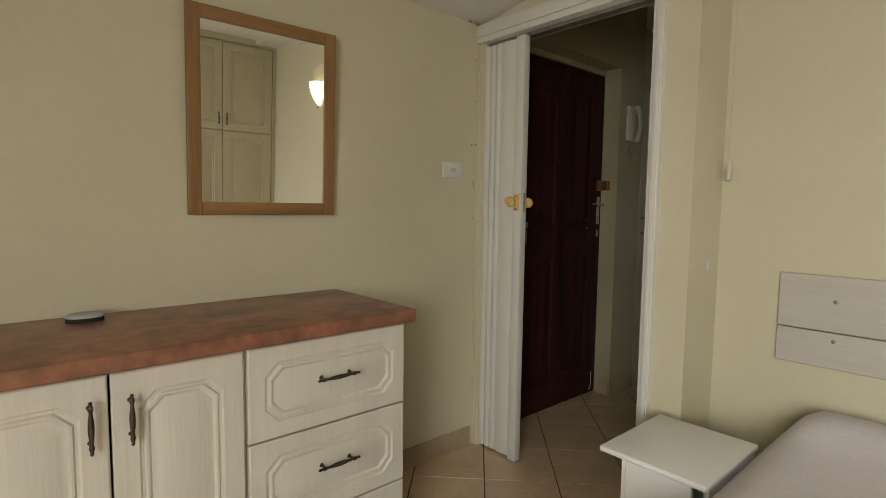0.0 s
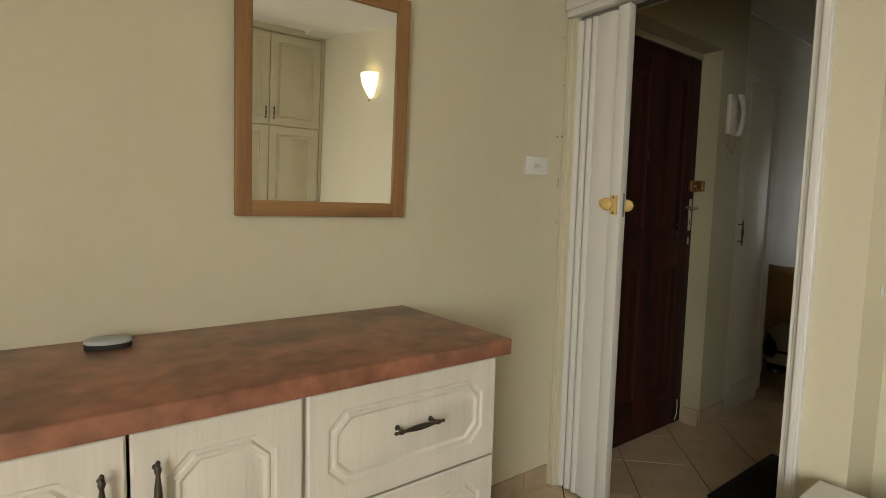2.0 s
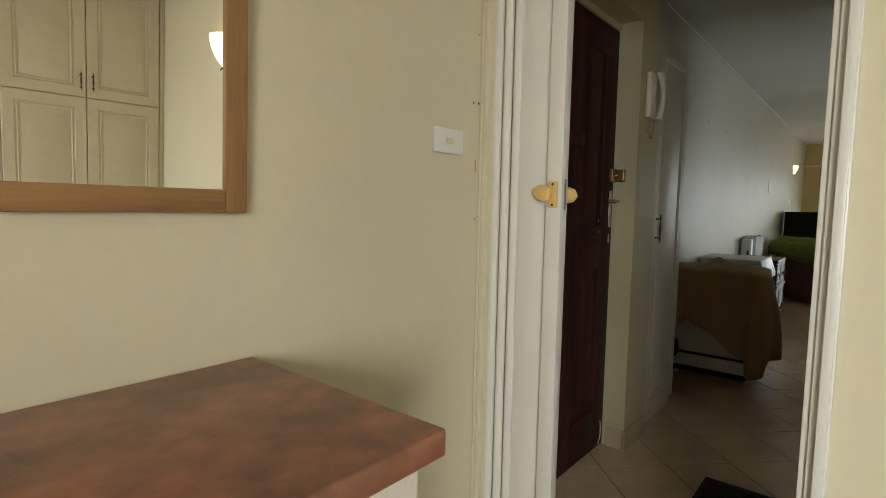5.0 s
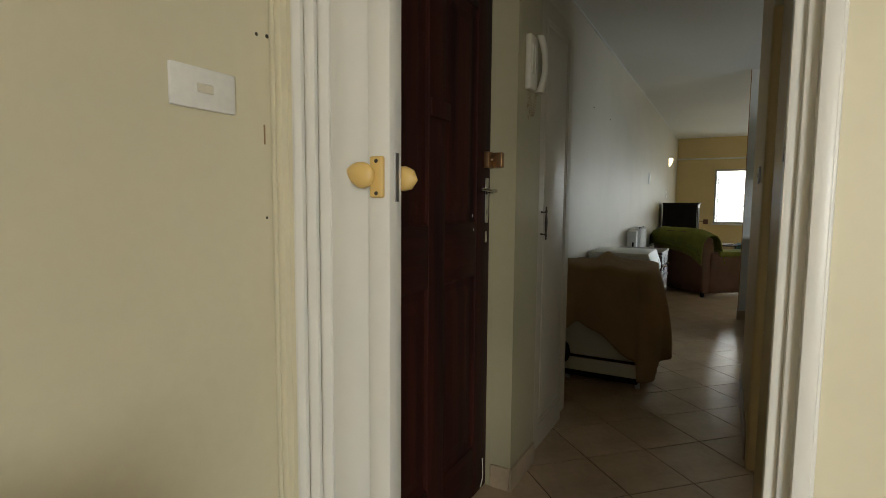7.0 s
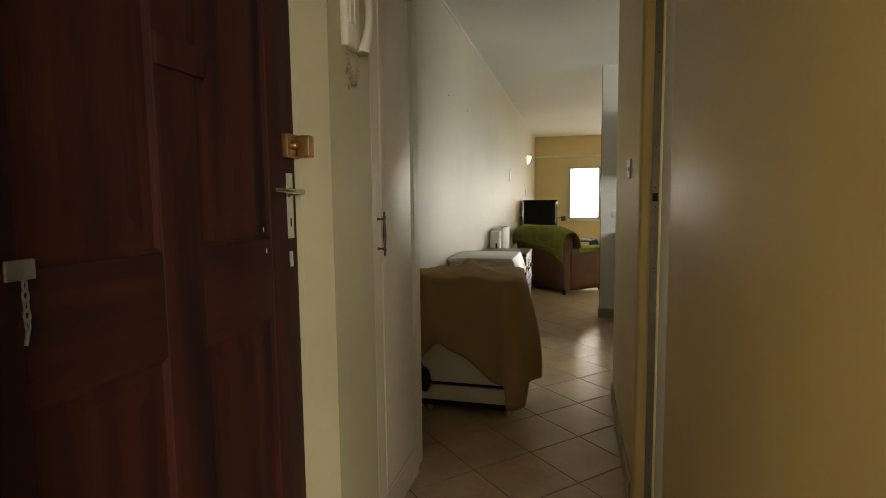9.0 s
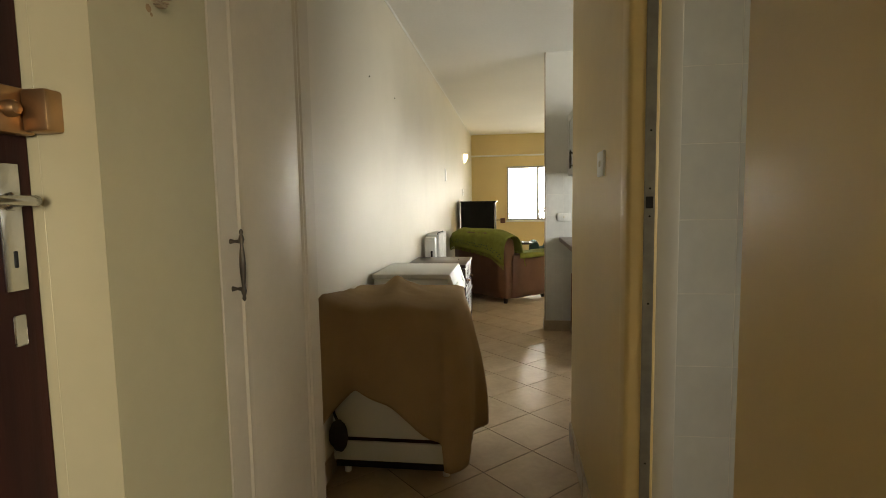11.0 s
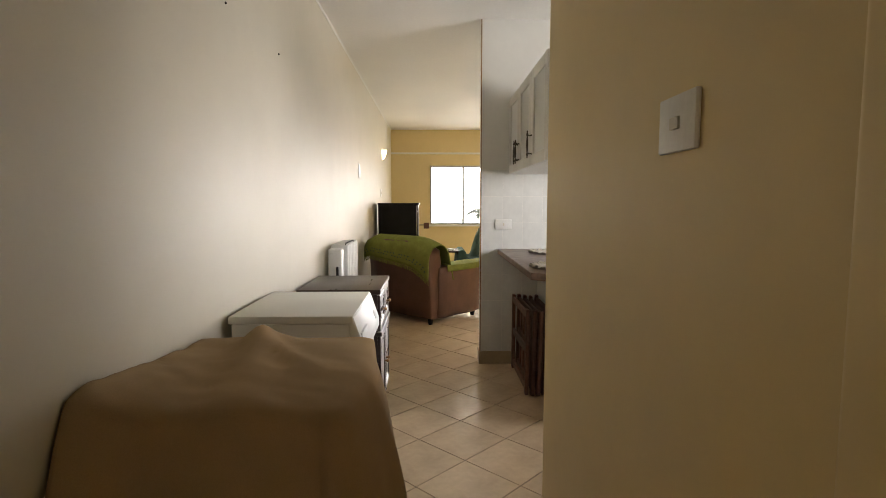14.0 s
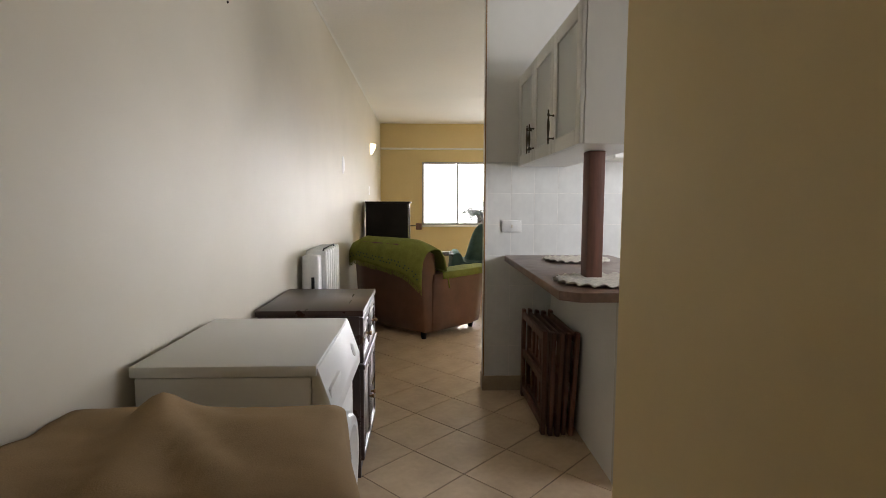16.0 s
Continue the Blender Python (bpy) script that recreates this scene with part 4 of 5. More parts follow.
wm = thing("washing_machine", 0, 0, 0, "white front-loading washing machine against the wall", "washing machine")
WX0, WX1, WY0m, WY1m, WZ = 5.285, 5.815, 1.575, 2.030, 0.836
part("lid", box(WX0 - 0.004, WX1 + 0.004, WY0m + 0.006, WY1m + 0.01, WZ - 0.03, WZ, 0.006, 2), ENAMEL, wm, "", 40)
part("body", box(WX0, WX1, WY0m + 0.02, WY1m, 0.03, WZ - 0.031, 0.006, 2), ENAMEL, wm, "", 40)
panel = part("control_panel", prism([(WY0m + 0.02, WZ - 0.16), (WY0m - 0.035, WZ - 0.16), (WY0m - 0.034, WZ - 0.12), (WY0m + 0.004, WZ - 0.008), (WY0m + 0.02, WZ - 0.008)], 0, WX1 - WX0, Matrix(((0, 0, 1, WX0), (1, 0, 0, 0), (0, 1, 0, 0), (0, 0, 0, 1))), 0.003), ENAMEL, wm, "", 40)
part("drawer", box(WX0 + 0.02, WX0 + 0.17, WY0m - 0.026, WY0m + 0.0, WZ - 0.14, WZ - 0.07, 0.003, 2), PLASTIC, panel, "", 40)
for x in (WX0 + 0.24, WX0 + 0.31, WX0 + 0.38):
    part("button", box(x, x + 0.03, WY0m - 0.024, WY0m, WZ - 0.12, WZ - 0.10, 0.002, 1), STEEL, panel)
part("dial", lathe([(0.022, 0), (0.022, 0.006), (0.017, 0.010), (0.0005, 0.011)], pose(WX1 - 0.09, WY0m - 0.019, WZ - 0.09, 72), 20), PLASTIC, panel, "", 40)
part("front", box(WX0 + 0.001, WX1 - 0.001, WY0m - 0.008, WY0m + 0.02, 0.10, WZ - 0.162, 0.004, 2), ENAMEL, wm, "", 40)
part("kick_panel", box(WX0 + 0.004, WX1 - 0.004, WY0m + 0.004, WY0m + 0.02, 0.03, 0.098, 0.003, 1), ENAMEL, wm)
wdoor = part("door", lathe([(0.0005, 0.008), (0.10, 0.010), (0.115, 0.022), (0.125, 0.034), (0.150, 0.034), (0.165, 0.02), (0.168, 0.0)], pose((WX0 + WX1) / 2, WY0m - 0.008, 0.43, 90), 36), PLASTIC, wm, "round white porthole door", 30)
part("glass", lathe([(0.0005, 0.02), (0.06, 0.018), (0.10, 0.0095), (0.10, 0.006)], pose((WX0 + WX1) / 2, WY0m - 0.008 - 0.004, 0.43, 90), 30), GLASS, wdoor)
part("seal", lathe([(0.0005, 0.0095), (0.099, 0.0105)], pose((WX0 + WX1) / 2, WY0m - 0.008 - 0.0015, 0.43, 90), 30), BLACK, wdoor)
for x in (WX0 + 0.05, WX1 - 0.05):
    for y in (WY0m + 0.05, WY1m - 0.05):
        part("foot", cyl(0.02, 0.032, pose(x, y, 0.016), 12), BLACK, wm)
part("hose", tube([(WX0 - 0.004, 2.044, 0.70), (WX0 - 0.02, 2.045, 0.5), (WX0 - 0.01, 2.046, 0.2), (WX0 + 0.02, 2.045, 0.02)], 0.010, 8), BLACK, wm, "", 60)

sc = thing("side_cabinet", 0, 0, 0, "dark varnished wooden side cabinet with a glossy top", "cabinet")
SX0, SX1, SY0, SY1, SZ = 6.25, 6.83, 1.585, 2.045, 0.77
part("top", box(SX0, SX1, SY0 - 0.008, SY1, SZ - 0.028, SZ, 0.005, 2), SIDEWOOD, sc, "", 40)
part("side_panel", box(SX0 + 0.015, SX0 + 0.035, SY0 + 0.012, SY1 - 0.005, 0.0, SZ - 0.028, 0.002, 1), SIDEWOOD, sc)
part("side_panel", box(SX1 - 0.035, SX1 - 0.015, SY0 + 0.012, SY1 - 0.005, 0.0, SZ - 0.028, 0.002, 1), SIDEWOOD, sc)
part("back_panel", box(SX0 + 0.035, SX1 - 0.035, SY1 - 0.012, SY1 - 0.005, 0.02, SZ - 0.028), SIDEWOOD, sc)
part("shelf", box(SX0 + 0.035, SX1 - 0.035, SY0 + 0.02, SY1 - 0.012, 0.38, 0.40), SIDEWOOD, sc)
part("plinth", box(SX0 + 0.035, SX1 - 0.035, SY0 + 0.02, SY1 - 0.012, 0.0, 0.07), SIDEWOOD, sc)
for i, (z0, z1) in enumerate(((0.53, 0.735), (0.08, 0.50))):
    for x0, x1 in ((SX0 + 0.02, (SX0 + SX1) / 2 - 0.002), ((SX0 + SX1) / 2 + 0.002, SX1 - 0.02)):
        b = moved(routed_panel(x1 - x0, z1 - z0, 0.016, 0.03, 0.0001), pose((x0 + x1) / 2, SY0 - 0.004, (z0 + z1) / 2))
        dr = part("drawer" if i == 0 else "door", b, SIDEWOOD, sc, "", 30)
        part("knob", lathe([(0.005, 0), (0.005, 0.01), (0.011, 0.016), (0.009, 0.024), (0.0005, 0.026)], pose((x0 + x1) / 2 if i == 0 else (x1 - 0.03 if x0 < 6.5 else x0 + 0.03), SY0 - 0.004, (z0 + z1) / 2, 90), 14), BRASS, dr, "", 40)
part("ledge", box(SX0 + 0.004, SX1 - 0.004, SY0 - 0.012, SY0 + 0.02, 0.503, 0.527, 0.003, 1), SIDEWOOD, sc)

# ---- kitchen counter ----
ct = thing("breakfast_counter", 0, 0, 0, "brown laminate breakfast counter on a white base", "counter")
part("top", prism([(5.985, 0.79), (KE - 0.001, 0.79), (KE - 0.001, 0.10), (5.93, 0.10), (5.93, 0.72)], 0.862, 0.90, Matrix(), 0.004), COUNTER, ct, "", 40)
part("base_panel", box(6.19, KE - 0.002, 0.44, 0.482, 0.0, 0.861, 0.002, 1), WHITE, ct)
part("end_panel", box(6.16, 6.188, 0.12, 0.485, 0.0, 0.861, 0.002, 1), PALEBOARD, ct)
part("post", box(6.29, 6.375, 0.515, 0.588, 0.9005, 1.468, 0.004, 2), CRATEWOOD, ct, "red-brown wooden post", 40)

wc = thing("wall_cabinet", 0, 0, 0, "white wall cabinet with glazed doors above the counter", "cabinet")
CX0, CX1, CY0, CY1, CZ0, CZ1 = 6.04, KE - 0.002, 0.40, 0.69, 1.470, 2.02
t_ = 0.018
for q in ((CX0, CX0 + t_, CY0, CY1, CZ0, CZ1), (CX1 - t_, CX1, CY0, CY1, CZ0, CZ1), (CX0 + t_, CX1 - t_, CY0, CY1, CZ0, CZ0 + t_), (CX0 + t_, CX1 - t_, CY0, CY1, CZ1 - t_, CZ1), (CX0 + t_, CX1 - t_, CY0, CY0 + 0.008, CZ0 + t_, CZ1 - t_), (CX0 + t_, CX1 - t_, CY0 + 0.01, CY1 - 0.03, 1.73, 1.742)):
    part("panel", box(*q, 0.0012, 1), WHITE, wc)
third = (CX1 - CX0) / 3
for i in range(3):
    x0, x1 = CX0 + third * i + 0.002, CX0 + third * (i + 1) - 0.002
    b = bmesh.new()
    f_ = 0.062
    for q in ((x0, x0 + f_, CZ0, CZ1), (x1 - f_, x1, CZ0, CZ1), (x0 + f_, x1 - f_, CZ0, CZ0 + f_), (x0 + f_, x1 - f_, CZ1 - f_, CZ1)):
        join(b, box(q[0], q[1], CY1 + 0.001, CY1 + 0.02, q[2], q[3], 0.003, 2))
    gd = part("door", b, WHITE, wc, "", 40)
    part("pane", box(x0 + f_ - 0.004, x1 - f_ + 0.004, CY1 + 0.007, CY1 + 0.011, CZ0 + f_ - 0.004, CZ1 - f_ + 0.004), FROST, gd, "frosted glass pane")
    hx = x1 - 0.03 if i == 0 else (x1 - 0.03 if i == 1 else x0 + 0.03)
    antique_handle(gd, pose(hx, CY1 + 0.02, CZ0 + 0.12, 0, 0, 180), 0.16)
wc2 = thing("wall_cabinet", 0, 0, 0, "white wall cabinet further along the tiled kitchen wall", "cabinet")
part("body", box(7.06, KE - 0.002, -0.62, 0.20, 1.50, 2.05, 0.002, 1), WHITE, wc2)
for y0, y1 in ((-0.616, -0.212), (-0.208, 0.196)):
    b = moved(routed_panel(y1 - y0, 0.54, 0.018, 0.06, 0.0001), pose(7.0405, (y0 + y1) / 2, 1.775, 0, 0, -90))
    d2 = part("door", b, WHITE, wc2, "", 30)
    antique_handle(d2, pose(7.0415, y1 - 0.04 if y0 < -0.5 else y0 + 0.04, 1.60, 0, 0, -90), 0.14)


def doily(x, y, rx, ry, label):
    dl = thing("doily", x, y, 0.9005, label, "doily", "doilies on the counter")
    b = bmesh.new()
    n = 120
    loops = []
    for k in range(9):
        f = k / 8
        loops.append([b.verts.new((rx * f * math.cos(a) * (1 + 0.04 * math.sin(a * 22) * f), ry * f * math.sin(a) * (1 + 0.04 * math.sin(a * 22) * f), 0.0035 + (0.011 * max(0, f - 0.72) / 0.28) * (1 + math.sin(a * 22 + f * 4)) * 0.6 + 0.002 * noise.noise((math.cos(a) * f * 9, math.sin(a) * f * 9, x)))) for a in (2 * math.pi * i / n for i in range(n))])
    for a, c in zip(loops, loops[1:]):
        for i in range(n):
            b.faces.new((a[i], a[(i + 1) % n], c[(i + 1) % n], c[i]))
    bmesh.ops.remove_doubles(b, verts=b.verts[:], dist=1e-5)
    p = part("mat", b, LACE, dl, "", 70)
    so = p.modifiers.new("thickness", "SOLIDIFY")
    so.thickness = 0.003


doily(6.20, 0.515, 0.20, 0.235, "cream crocheted doily with a frilled edge on the counter")
doily(7.02, 0.42, 0.17, 0.19, "cream crocheted doily at the back of the counter")

rk = thing("folded_rack", 0, 0, 0, "stack of folded red-brown slatted wooden racks", "rack")
rnd = random.Random(3)
for i in range(5):
    y = 0.522 + i * 0.036
    xa, xb = 6.64 + rnd.uniform(0, 0.03), 7.27 + rnd.uniform(-0.02, 0.02)
    h = 0.565 + rnd.uniform(-0.015, 0.01)
    fm = Matrix.Translation((0, y, 0)) @ Matrix.Rotation(radians(3 - 0.7 * i), 4, "X")
    for x0 in (xa, xb - 0.045):
        part("stile", moved(box(x0, x0 + 0.045, 0, 0.022, 0.002, h, 0.003, 1), fm), CRATEWOOD, rk)
    for z0 in (0.03, 0.27, h - 0.06):
        part("rail", moved(box(xa + 0.045, xb - 0.045, 0.002, 0.020, z0, z0 + 0.045, 0.003, 1), fm), CRATEWOOD, rk)
    if i in (1, 3):
        for k in range(5):
            x0 = xa + 0.08 + k * 0.1
            part("slat", moved(box(x0, x0 + 0.045, 0.004, 0.016, 0.04, h - 0.03, 0.002, 1), fm), CRATEWOOD, rk)

sk = thing("wall_socket", KE, 0.747, 1.088, "white plastic wall socket on the kitchen tiles", "socket", rz=-90)
part("plate", box(-0.063, 0.063, -0.010, 0.002, -0.038, 0.038, 0.003, 2), PLASTIC, sk, "", 40)
part("rocker", box(-0.006, 0.006, -0.013, -0.009, -0.010, 0.010, 0.001, 1), OFFWHITE, sk)
sk.matrix_world = pose(KE, 0.747, 1.088, 0, 0, -90)

# ---- living room ----
ht = thing("oil_heater", 0, 0, 0, "white oil-filled radiator standing by the wall", "heater")
HX0, HX1, HY0, HY1 = 7.06, 7.62, 1.90, 2.03
part("control_box", box(HX0, HX0 + 0.10, HY0 + 0.03, HY1, 0.10, 0.925, 0.012, 3), PLASTIC, ht, "", 40)
part("control_slot", box(HX0 - 0.004, HX0 + 0.002, HY0 + 0.055, HY0 + 0.073, 0.73, 0.80, 0.002, 1), BLACK, ht, "dark control slot")
part("control_knob", lathe([(0.02, 0), (0.02, 0.008), (0.014, 0.014), (0.0005, 0.015)], pose(HX0, HY0 + 0.08, 0.60, 0, -90), 16), OFFWHITE, ht, "", 40)
for i in range(7):
    x = HX0 + 0.105 + i * 0.073
    fin = bmesh.new()
    join(fin, box(x, x + 0.030, HY0, HY1, 0.10, 0.95, 0.013, 3))
    part("fin", fin, PLASTIC, ht, "", 40)
part("rail", cyl(0.018, HX1 - HX0 - 0.06, pose((HX0 + HX1) / 2, (HY0 + HY1) / 2, 0.20, 0, 90), 12), PLASTIC, ht)
part("rail", cyl(0.018, HX1 - HX0 - 0.06, pose((HX0 + HX1) / 2, (HY0 + HY1) / 2, 0.85, 0, 90), 12), PLASTIC, ht)
for x in (HX0 + 0.08, HX1 - 0.08):
    part("foot", box(x - 0.02, x + 0.02, HY0 - 0.05, HY1 + 0.02, 0.04, 0.075, 0.006, 1), BLACK, ht)
    for y in (HY0 - 0.04, HY1 + 0.01):
        part("castor", cyl(0.021, 0.018, pose(x, y, 0.021, 0, 90), 14), BLACK, ht)
part("grab_handle", tube([(HX0 + 0.10, HY0 + 0.02, 0.948), (HX0 + 0.12, HY0 + 0.02, 0.958), (HX0 + 0.45, HY0 + 0.02, 0.958), (HX0 + 0.47, HY0 + 0.02, 0.948)], 0.005, 8), BLACK, ht, "dark grab handle", 60)

SW, SD = 1.0, 0.80
sofa = new("armchair")
sofa.matrix_world = pose(9.285, 2.005, 0, 0, 0, -135)
tagged(sofa, "wide tan leather armchair with its back to the hall", "armchair")


def pad(x0, x1, y0, y1, z0, z1, r, wob=0.008, seed=0.0):
    b = box(x0, x1, y0, y1, z0, z1)
    bmesh.ops.subdivide_edges(b, edges=b.edges[:], cuts=5, use_grid_fill=True)
    cx, cy, cz = (x0 + x1) / 2, (y0 + y1) / 2, (z0 + z1) / 2
    hx, hy, hz = (x1 - x0) / 2, (y1 - y0) / 2, (z1 - z0) / 2
    for v in b.verts:
        p = [v.co.x - cx, v.co.y - cy, v.co.z - cz]
        h = [hx, hy, hz]
        q = [max(-a + r, min(a - r, c)) for a, c in zip(h, p)]
        d = Vector([c - e for c, e in zip(p, q)])
        if d.length > 1e-9:
            d = d.normalized() * r if sum(abs(c) > a - r - 1e-9 for c, a in zip(p, h)) else d
        k = wob * noise.noise(v.co * 5 + Vector((seed, 0, 0)))
        v.co = Vector((cx + q[0], cy + q[1], cz + q[2])) + d * (1 + k / max(r, 0.01))
    return b


def sheared(b, f):
    for v in b.verts:
        v.co = Vector(f(v.co))
    return b


part("back", sheared(pad(0.02, SW - 0.02, 0.0, 0.22, 0.045, 0.88, 0.05), lambda c: (c.x, c.y - 0.06 * (c.z - 0.07), c.z - (0.012 + 0.105 * max(0, c.x / SW - 0.70) ** 1.3 / 0.30 ** 1.3 + 0.05 * max(0, 0.12 - c.x / SW) / 0.12) * max(0, c.z - 0.3) / 0.58)), LEATHER, sofa, "", 60)
for x0, x1, s in ((0.0, 0.20, -1), (SW - 0.20, SW, 1)):
    part("arm", sheared(pad(x0, x1, 0.10, SD, 0.045, 0.60, 0.05, 0.006, s), lambda c, s=s: (c.x + s * 0.05 * max(0, c.z - 0.1), c.y + 0.12 * max(0, c.z - 0.1) * (c.y / SD), c.z)), LEATHER, sofa, "", 60)
part("seat_base", pad(0.19, SW - 0.19, 0.14, SD - 0.04, 0.07, 0.30, 0.03), LEATHER, sofa, "", 60)
for x0, x1 in ((0.205, SW / 2 - 0.003), (SW / 2 + 0.003, SW - 0.205)):
    part("seat_cushion", pad(x0, x1, 0.22, SD - 0.02, 0.30, 0.45, 0.05, 0.01, x0), LEATHER, sofa, "", 60)
for x in (0.07, SW - 0.07):
    for y in (0.05, SD - 0.09):
        part("foot", lathe([(0.022, 0), (0.028, 0.04), (0.03, 0.085)], pose(x, y, 0), 12), DARKWOOD, sofa, "dark wooden foot", 40)

throw = new("throw_blanket")
throw.matrix_world = sofa.matrix_world
tagged(throw, "olive green fringed throw over the armchair back", "blanket", "throws")
b = bmesh.new()
nu, nv = 46, 26
prof = [(0.30, 0.50), (0.26, 0.66), (0.225, 0.80), (0.16, 0.885), (0.08, 0.898), (0.0, 0.875), (-0.055, 0.80), (-0.066, 0.70), (-0.07, 0.60), (-0.073, 0.51), (-0.074, 0.42)]


def along(f):
    k = f * (len(prof) - 1)
    i = min(int(k), len(prof) - 2)
    a, c = prof[i], prof[i + 1]
    return a[0] + (c[0] - a[0]) * (k - i), a[1] + (c[1] - a[1]) * (k - i)


rows_ = []
for i in range(nu + 1):
    u = i / nu
    x = -0.02 + (SW + 0.05) * u
    reach = 0.70 + 0.03 * math.sin(u * 3.0 + 0.4) + 0.13 * u ** 2
    row = []
    for j in range(nv + 1):
        y, z = along(min(1.0, j / nv * reach / 0.98))
        droop = 0.10 * max(0, u - 0.72) ** 1.3 / 0.28 ** 1.3 * (0.6 + 0.4 * j / nv) + 0.05 * max(0, 0.12 - u) / 0.12
        w = 0.010 * math.sin(u * 38 + j * 0.1) * max(0, j / nv - 0.55) + 0.008 * noise.noise((u * 6, j / nv * 4, 3))
        row.append(b.verts.new((x, y - abs(w) - 0.008 * (j > nv / 2), z - droop + 0.008 + w * 0.4)))
    rows_.append(row)
for i in range(nu):
    for j in range(nv):
        b.faces.new((rows_[i][j], rows_[i + 1][j], rows_[i + 1][j + 1], rows_[i][j + 1]))
hems = [rows_[i][nv].co.copy() for i in range(nu + 1)]
rows_hem = {(i, j): rows_[i][j].co.copy() for i in range(nu + 1) for j in (nv - 3, nv - 2)}
tp = part("cloth", b, GREENTHROW, throw, "", 70)
so = tp.modifiers.new("thickness", "SOLIDIFY")
so.thickness = 0.006
dashes = bmesh.new()
for i in range(1, nu):
    for j in (nv - 3, nv - 2):
        p = rows_hem[(i, j)]
        if (i + j) % 2 or i % 5 == 0:
            continue
        join(dashes, box(p.x - 0.006, p.x + 0.006, p.y - 0.007, p.y - 0.002, p.z - 0.006, p.z + 0.006))
part("stitching", dashes, TEALTHROW, throw, "dark stitched pattern along the hem")["kind"] = "stuff"
fb = bmesh.new()
fr_ = random.Random(5)
for k in range(110):
    f = k / 109 * nu
    i = min(int(f), nu - 1)
    p = hems[i].lerp(hems[i + 1], f - i)
    join(fb, tube([p + Vector((0, 0, 0.004)), p + Vector((fr_.uniform(-0.004, 0.004), -0.004, -0.018)), p + Vector((fr_.uniform(-0.008, 0.008), -0.003, -0.04 + fr_.uniform(-0.006, 0.006)))], 0.0022, 4))
part("fringe", fb, GREENTHROW, throw)
armthrow = new("throw_blanket")
armthrow.matrix_world = sofa.matrix_world
tagged(armthrow, "olive green fringed throw over the armchair arm", "blanket", "throws")
b = bmesh.new()
aprof = [(SW - 0.26, 0.47), (SW - 0.215, 0.56), (SW - 0.16, 0.612), (SW - 0.07, 0.618), (SW + 0.028, 0.60), (SW + 0.040, 0.54)]
rows_ = []
for i in range(25):
    y = 0.20 + (SD + 0.10 - 0.20) * i / 24
    row = []
    for j, (x, z) in enumerate(aprof):
        row.append(b.verts.new((x + 0.006 * noise.noise((y * 9, j, 2)), y, z + 0.006 * noise.noise((y * 8, j * 0.7, 7)) + 0.006)))
    rows_.append(row)
last = []
for j, (x, z) in enumerate(aprof):
    last.append(b.verts.new((x, SD + 0.115, z - 0.22)))
rows_.append(last)
for a, c in zip(rows_, rows_[1:]):
    for j in range(len(aprof) - 1):
        b.faces.new((a[j], a[j + 1], c[j + 1], c[j]))
ap = part("cloth", b, GREENTHROW, armthrow, "", 60)
so = ap.modifiers.new("thickness", "SOLIDIFY")
so.thickness = 0.006
fb = bmesh.new()
for k in range(22):
    f = k / 21 * (len(aprof) - 1)
    i = min(int(f), len(aprof) - 2)
    x = aprof[i][0] + (aprof[i + 1][0] - aprof[i][0]) * (f - i)
    z = aprof[i][1] + (aprof[i + 1][1] - aprof[i][1]) * (f - i) - 0.22
    join(fb, tube([(x, SD + 0.115, z + 0.003), (x + 0.003, SD + 0.118, z - 0.03), (x, SD + 0.116, z - 0.055)], 0.0022, 4))
part("fringe", fb, GREENTHROW, armthrow)

tvc = thing("hifi_cabinet", 0, 0, 0, "tall near-black wooden cabinet with a glazed front", "cabinet")
part("side_panel", box(10.20, 10.225, 1.50, 2.0, 0.06, 1.225, 0.003, 1), DARKWOOD, tvc)
part("side_panel", box(10.745, 10.77, 1.50, 2.0, 0.06, 1.225, 0.003, 1), DARKWOOD, tvc)
part("back_panel", box(10.225, 10.745, 1.985, 2.0, 0.06, 1.225), DARKWOOD, tvc)
part("top", box(10.185, 10.785, 1.465, 2.005, 1.225, 1.25, 0.004, 2), DARKWOOD, tvc, "", 40)
part("plinth", box(10.20, 10.77, 1.51, 2.0, 0.0, 0.06), DARKWOOD, tvc)
for z in (0.06, 0.45, 0.80):
    part("shelf", box(10.225, 10.745, 1.52, 1.985, z, z + 0.02), DARKWOOD, tvc)
for x0, x1 in ((10.226, 10.484), (10.486, 10.744)):
    b = bmesh.new()
    for q in ((x0, x0 + 0.04, 0.09, 1.22), (x1 - 0.04, x1, 0.09, 1.22), (x0 + 0.04, x1 - 0.04, 0.09, 0.14), (x0 + 0.04, x1 - 0.04, 1.17, 1.22)):
        join(b, box(q[0], q[1], 1.482, 1.50, q[2], q[3], 0.003, 1))
    dd = part("door", b, DARKWOOD, tvc)
    part("pane", box(x0 + 0.038, x1 - 0.038, 1.489, 1.493, 0.138, 1.172), GLASS, dd)
    part("handle", tube([(x1 - 0.02 if x0 < 10.3 else x0 + 0.02, 1.481, 0.6), (x1 - 0.02 if x0 < 10.3 else x0 + 0.02, 1.462, 0.62), (x1 - 0.02 if x0 < 10.3 else x0 + 0.02, 1.462, 0.76), (x1 - 0.02 if x0 < 10.3 else x0 + 0.02, 1.481, 0.78)], 0.005, 8), CHROME, dd, "", 60)
for x in (10.212, 10.758):
    part("trim_strip", box(x - 0.010, x + 0.010, 1.492, 1.4995, 0.07, 1.215), CHROME, tvc, "pale metal trim strip")
br = part("arm_bracket", box(10.23, 10.26, 1.40, 1.49, 0.955, 0.967), IRON, tvc)
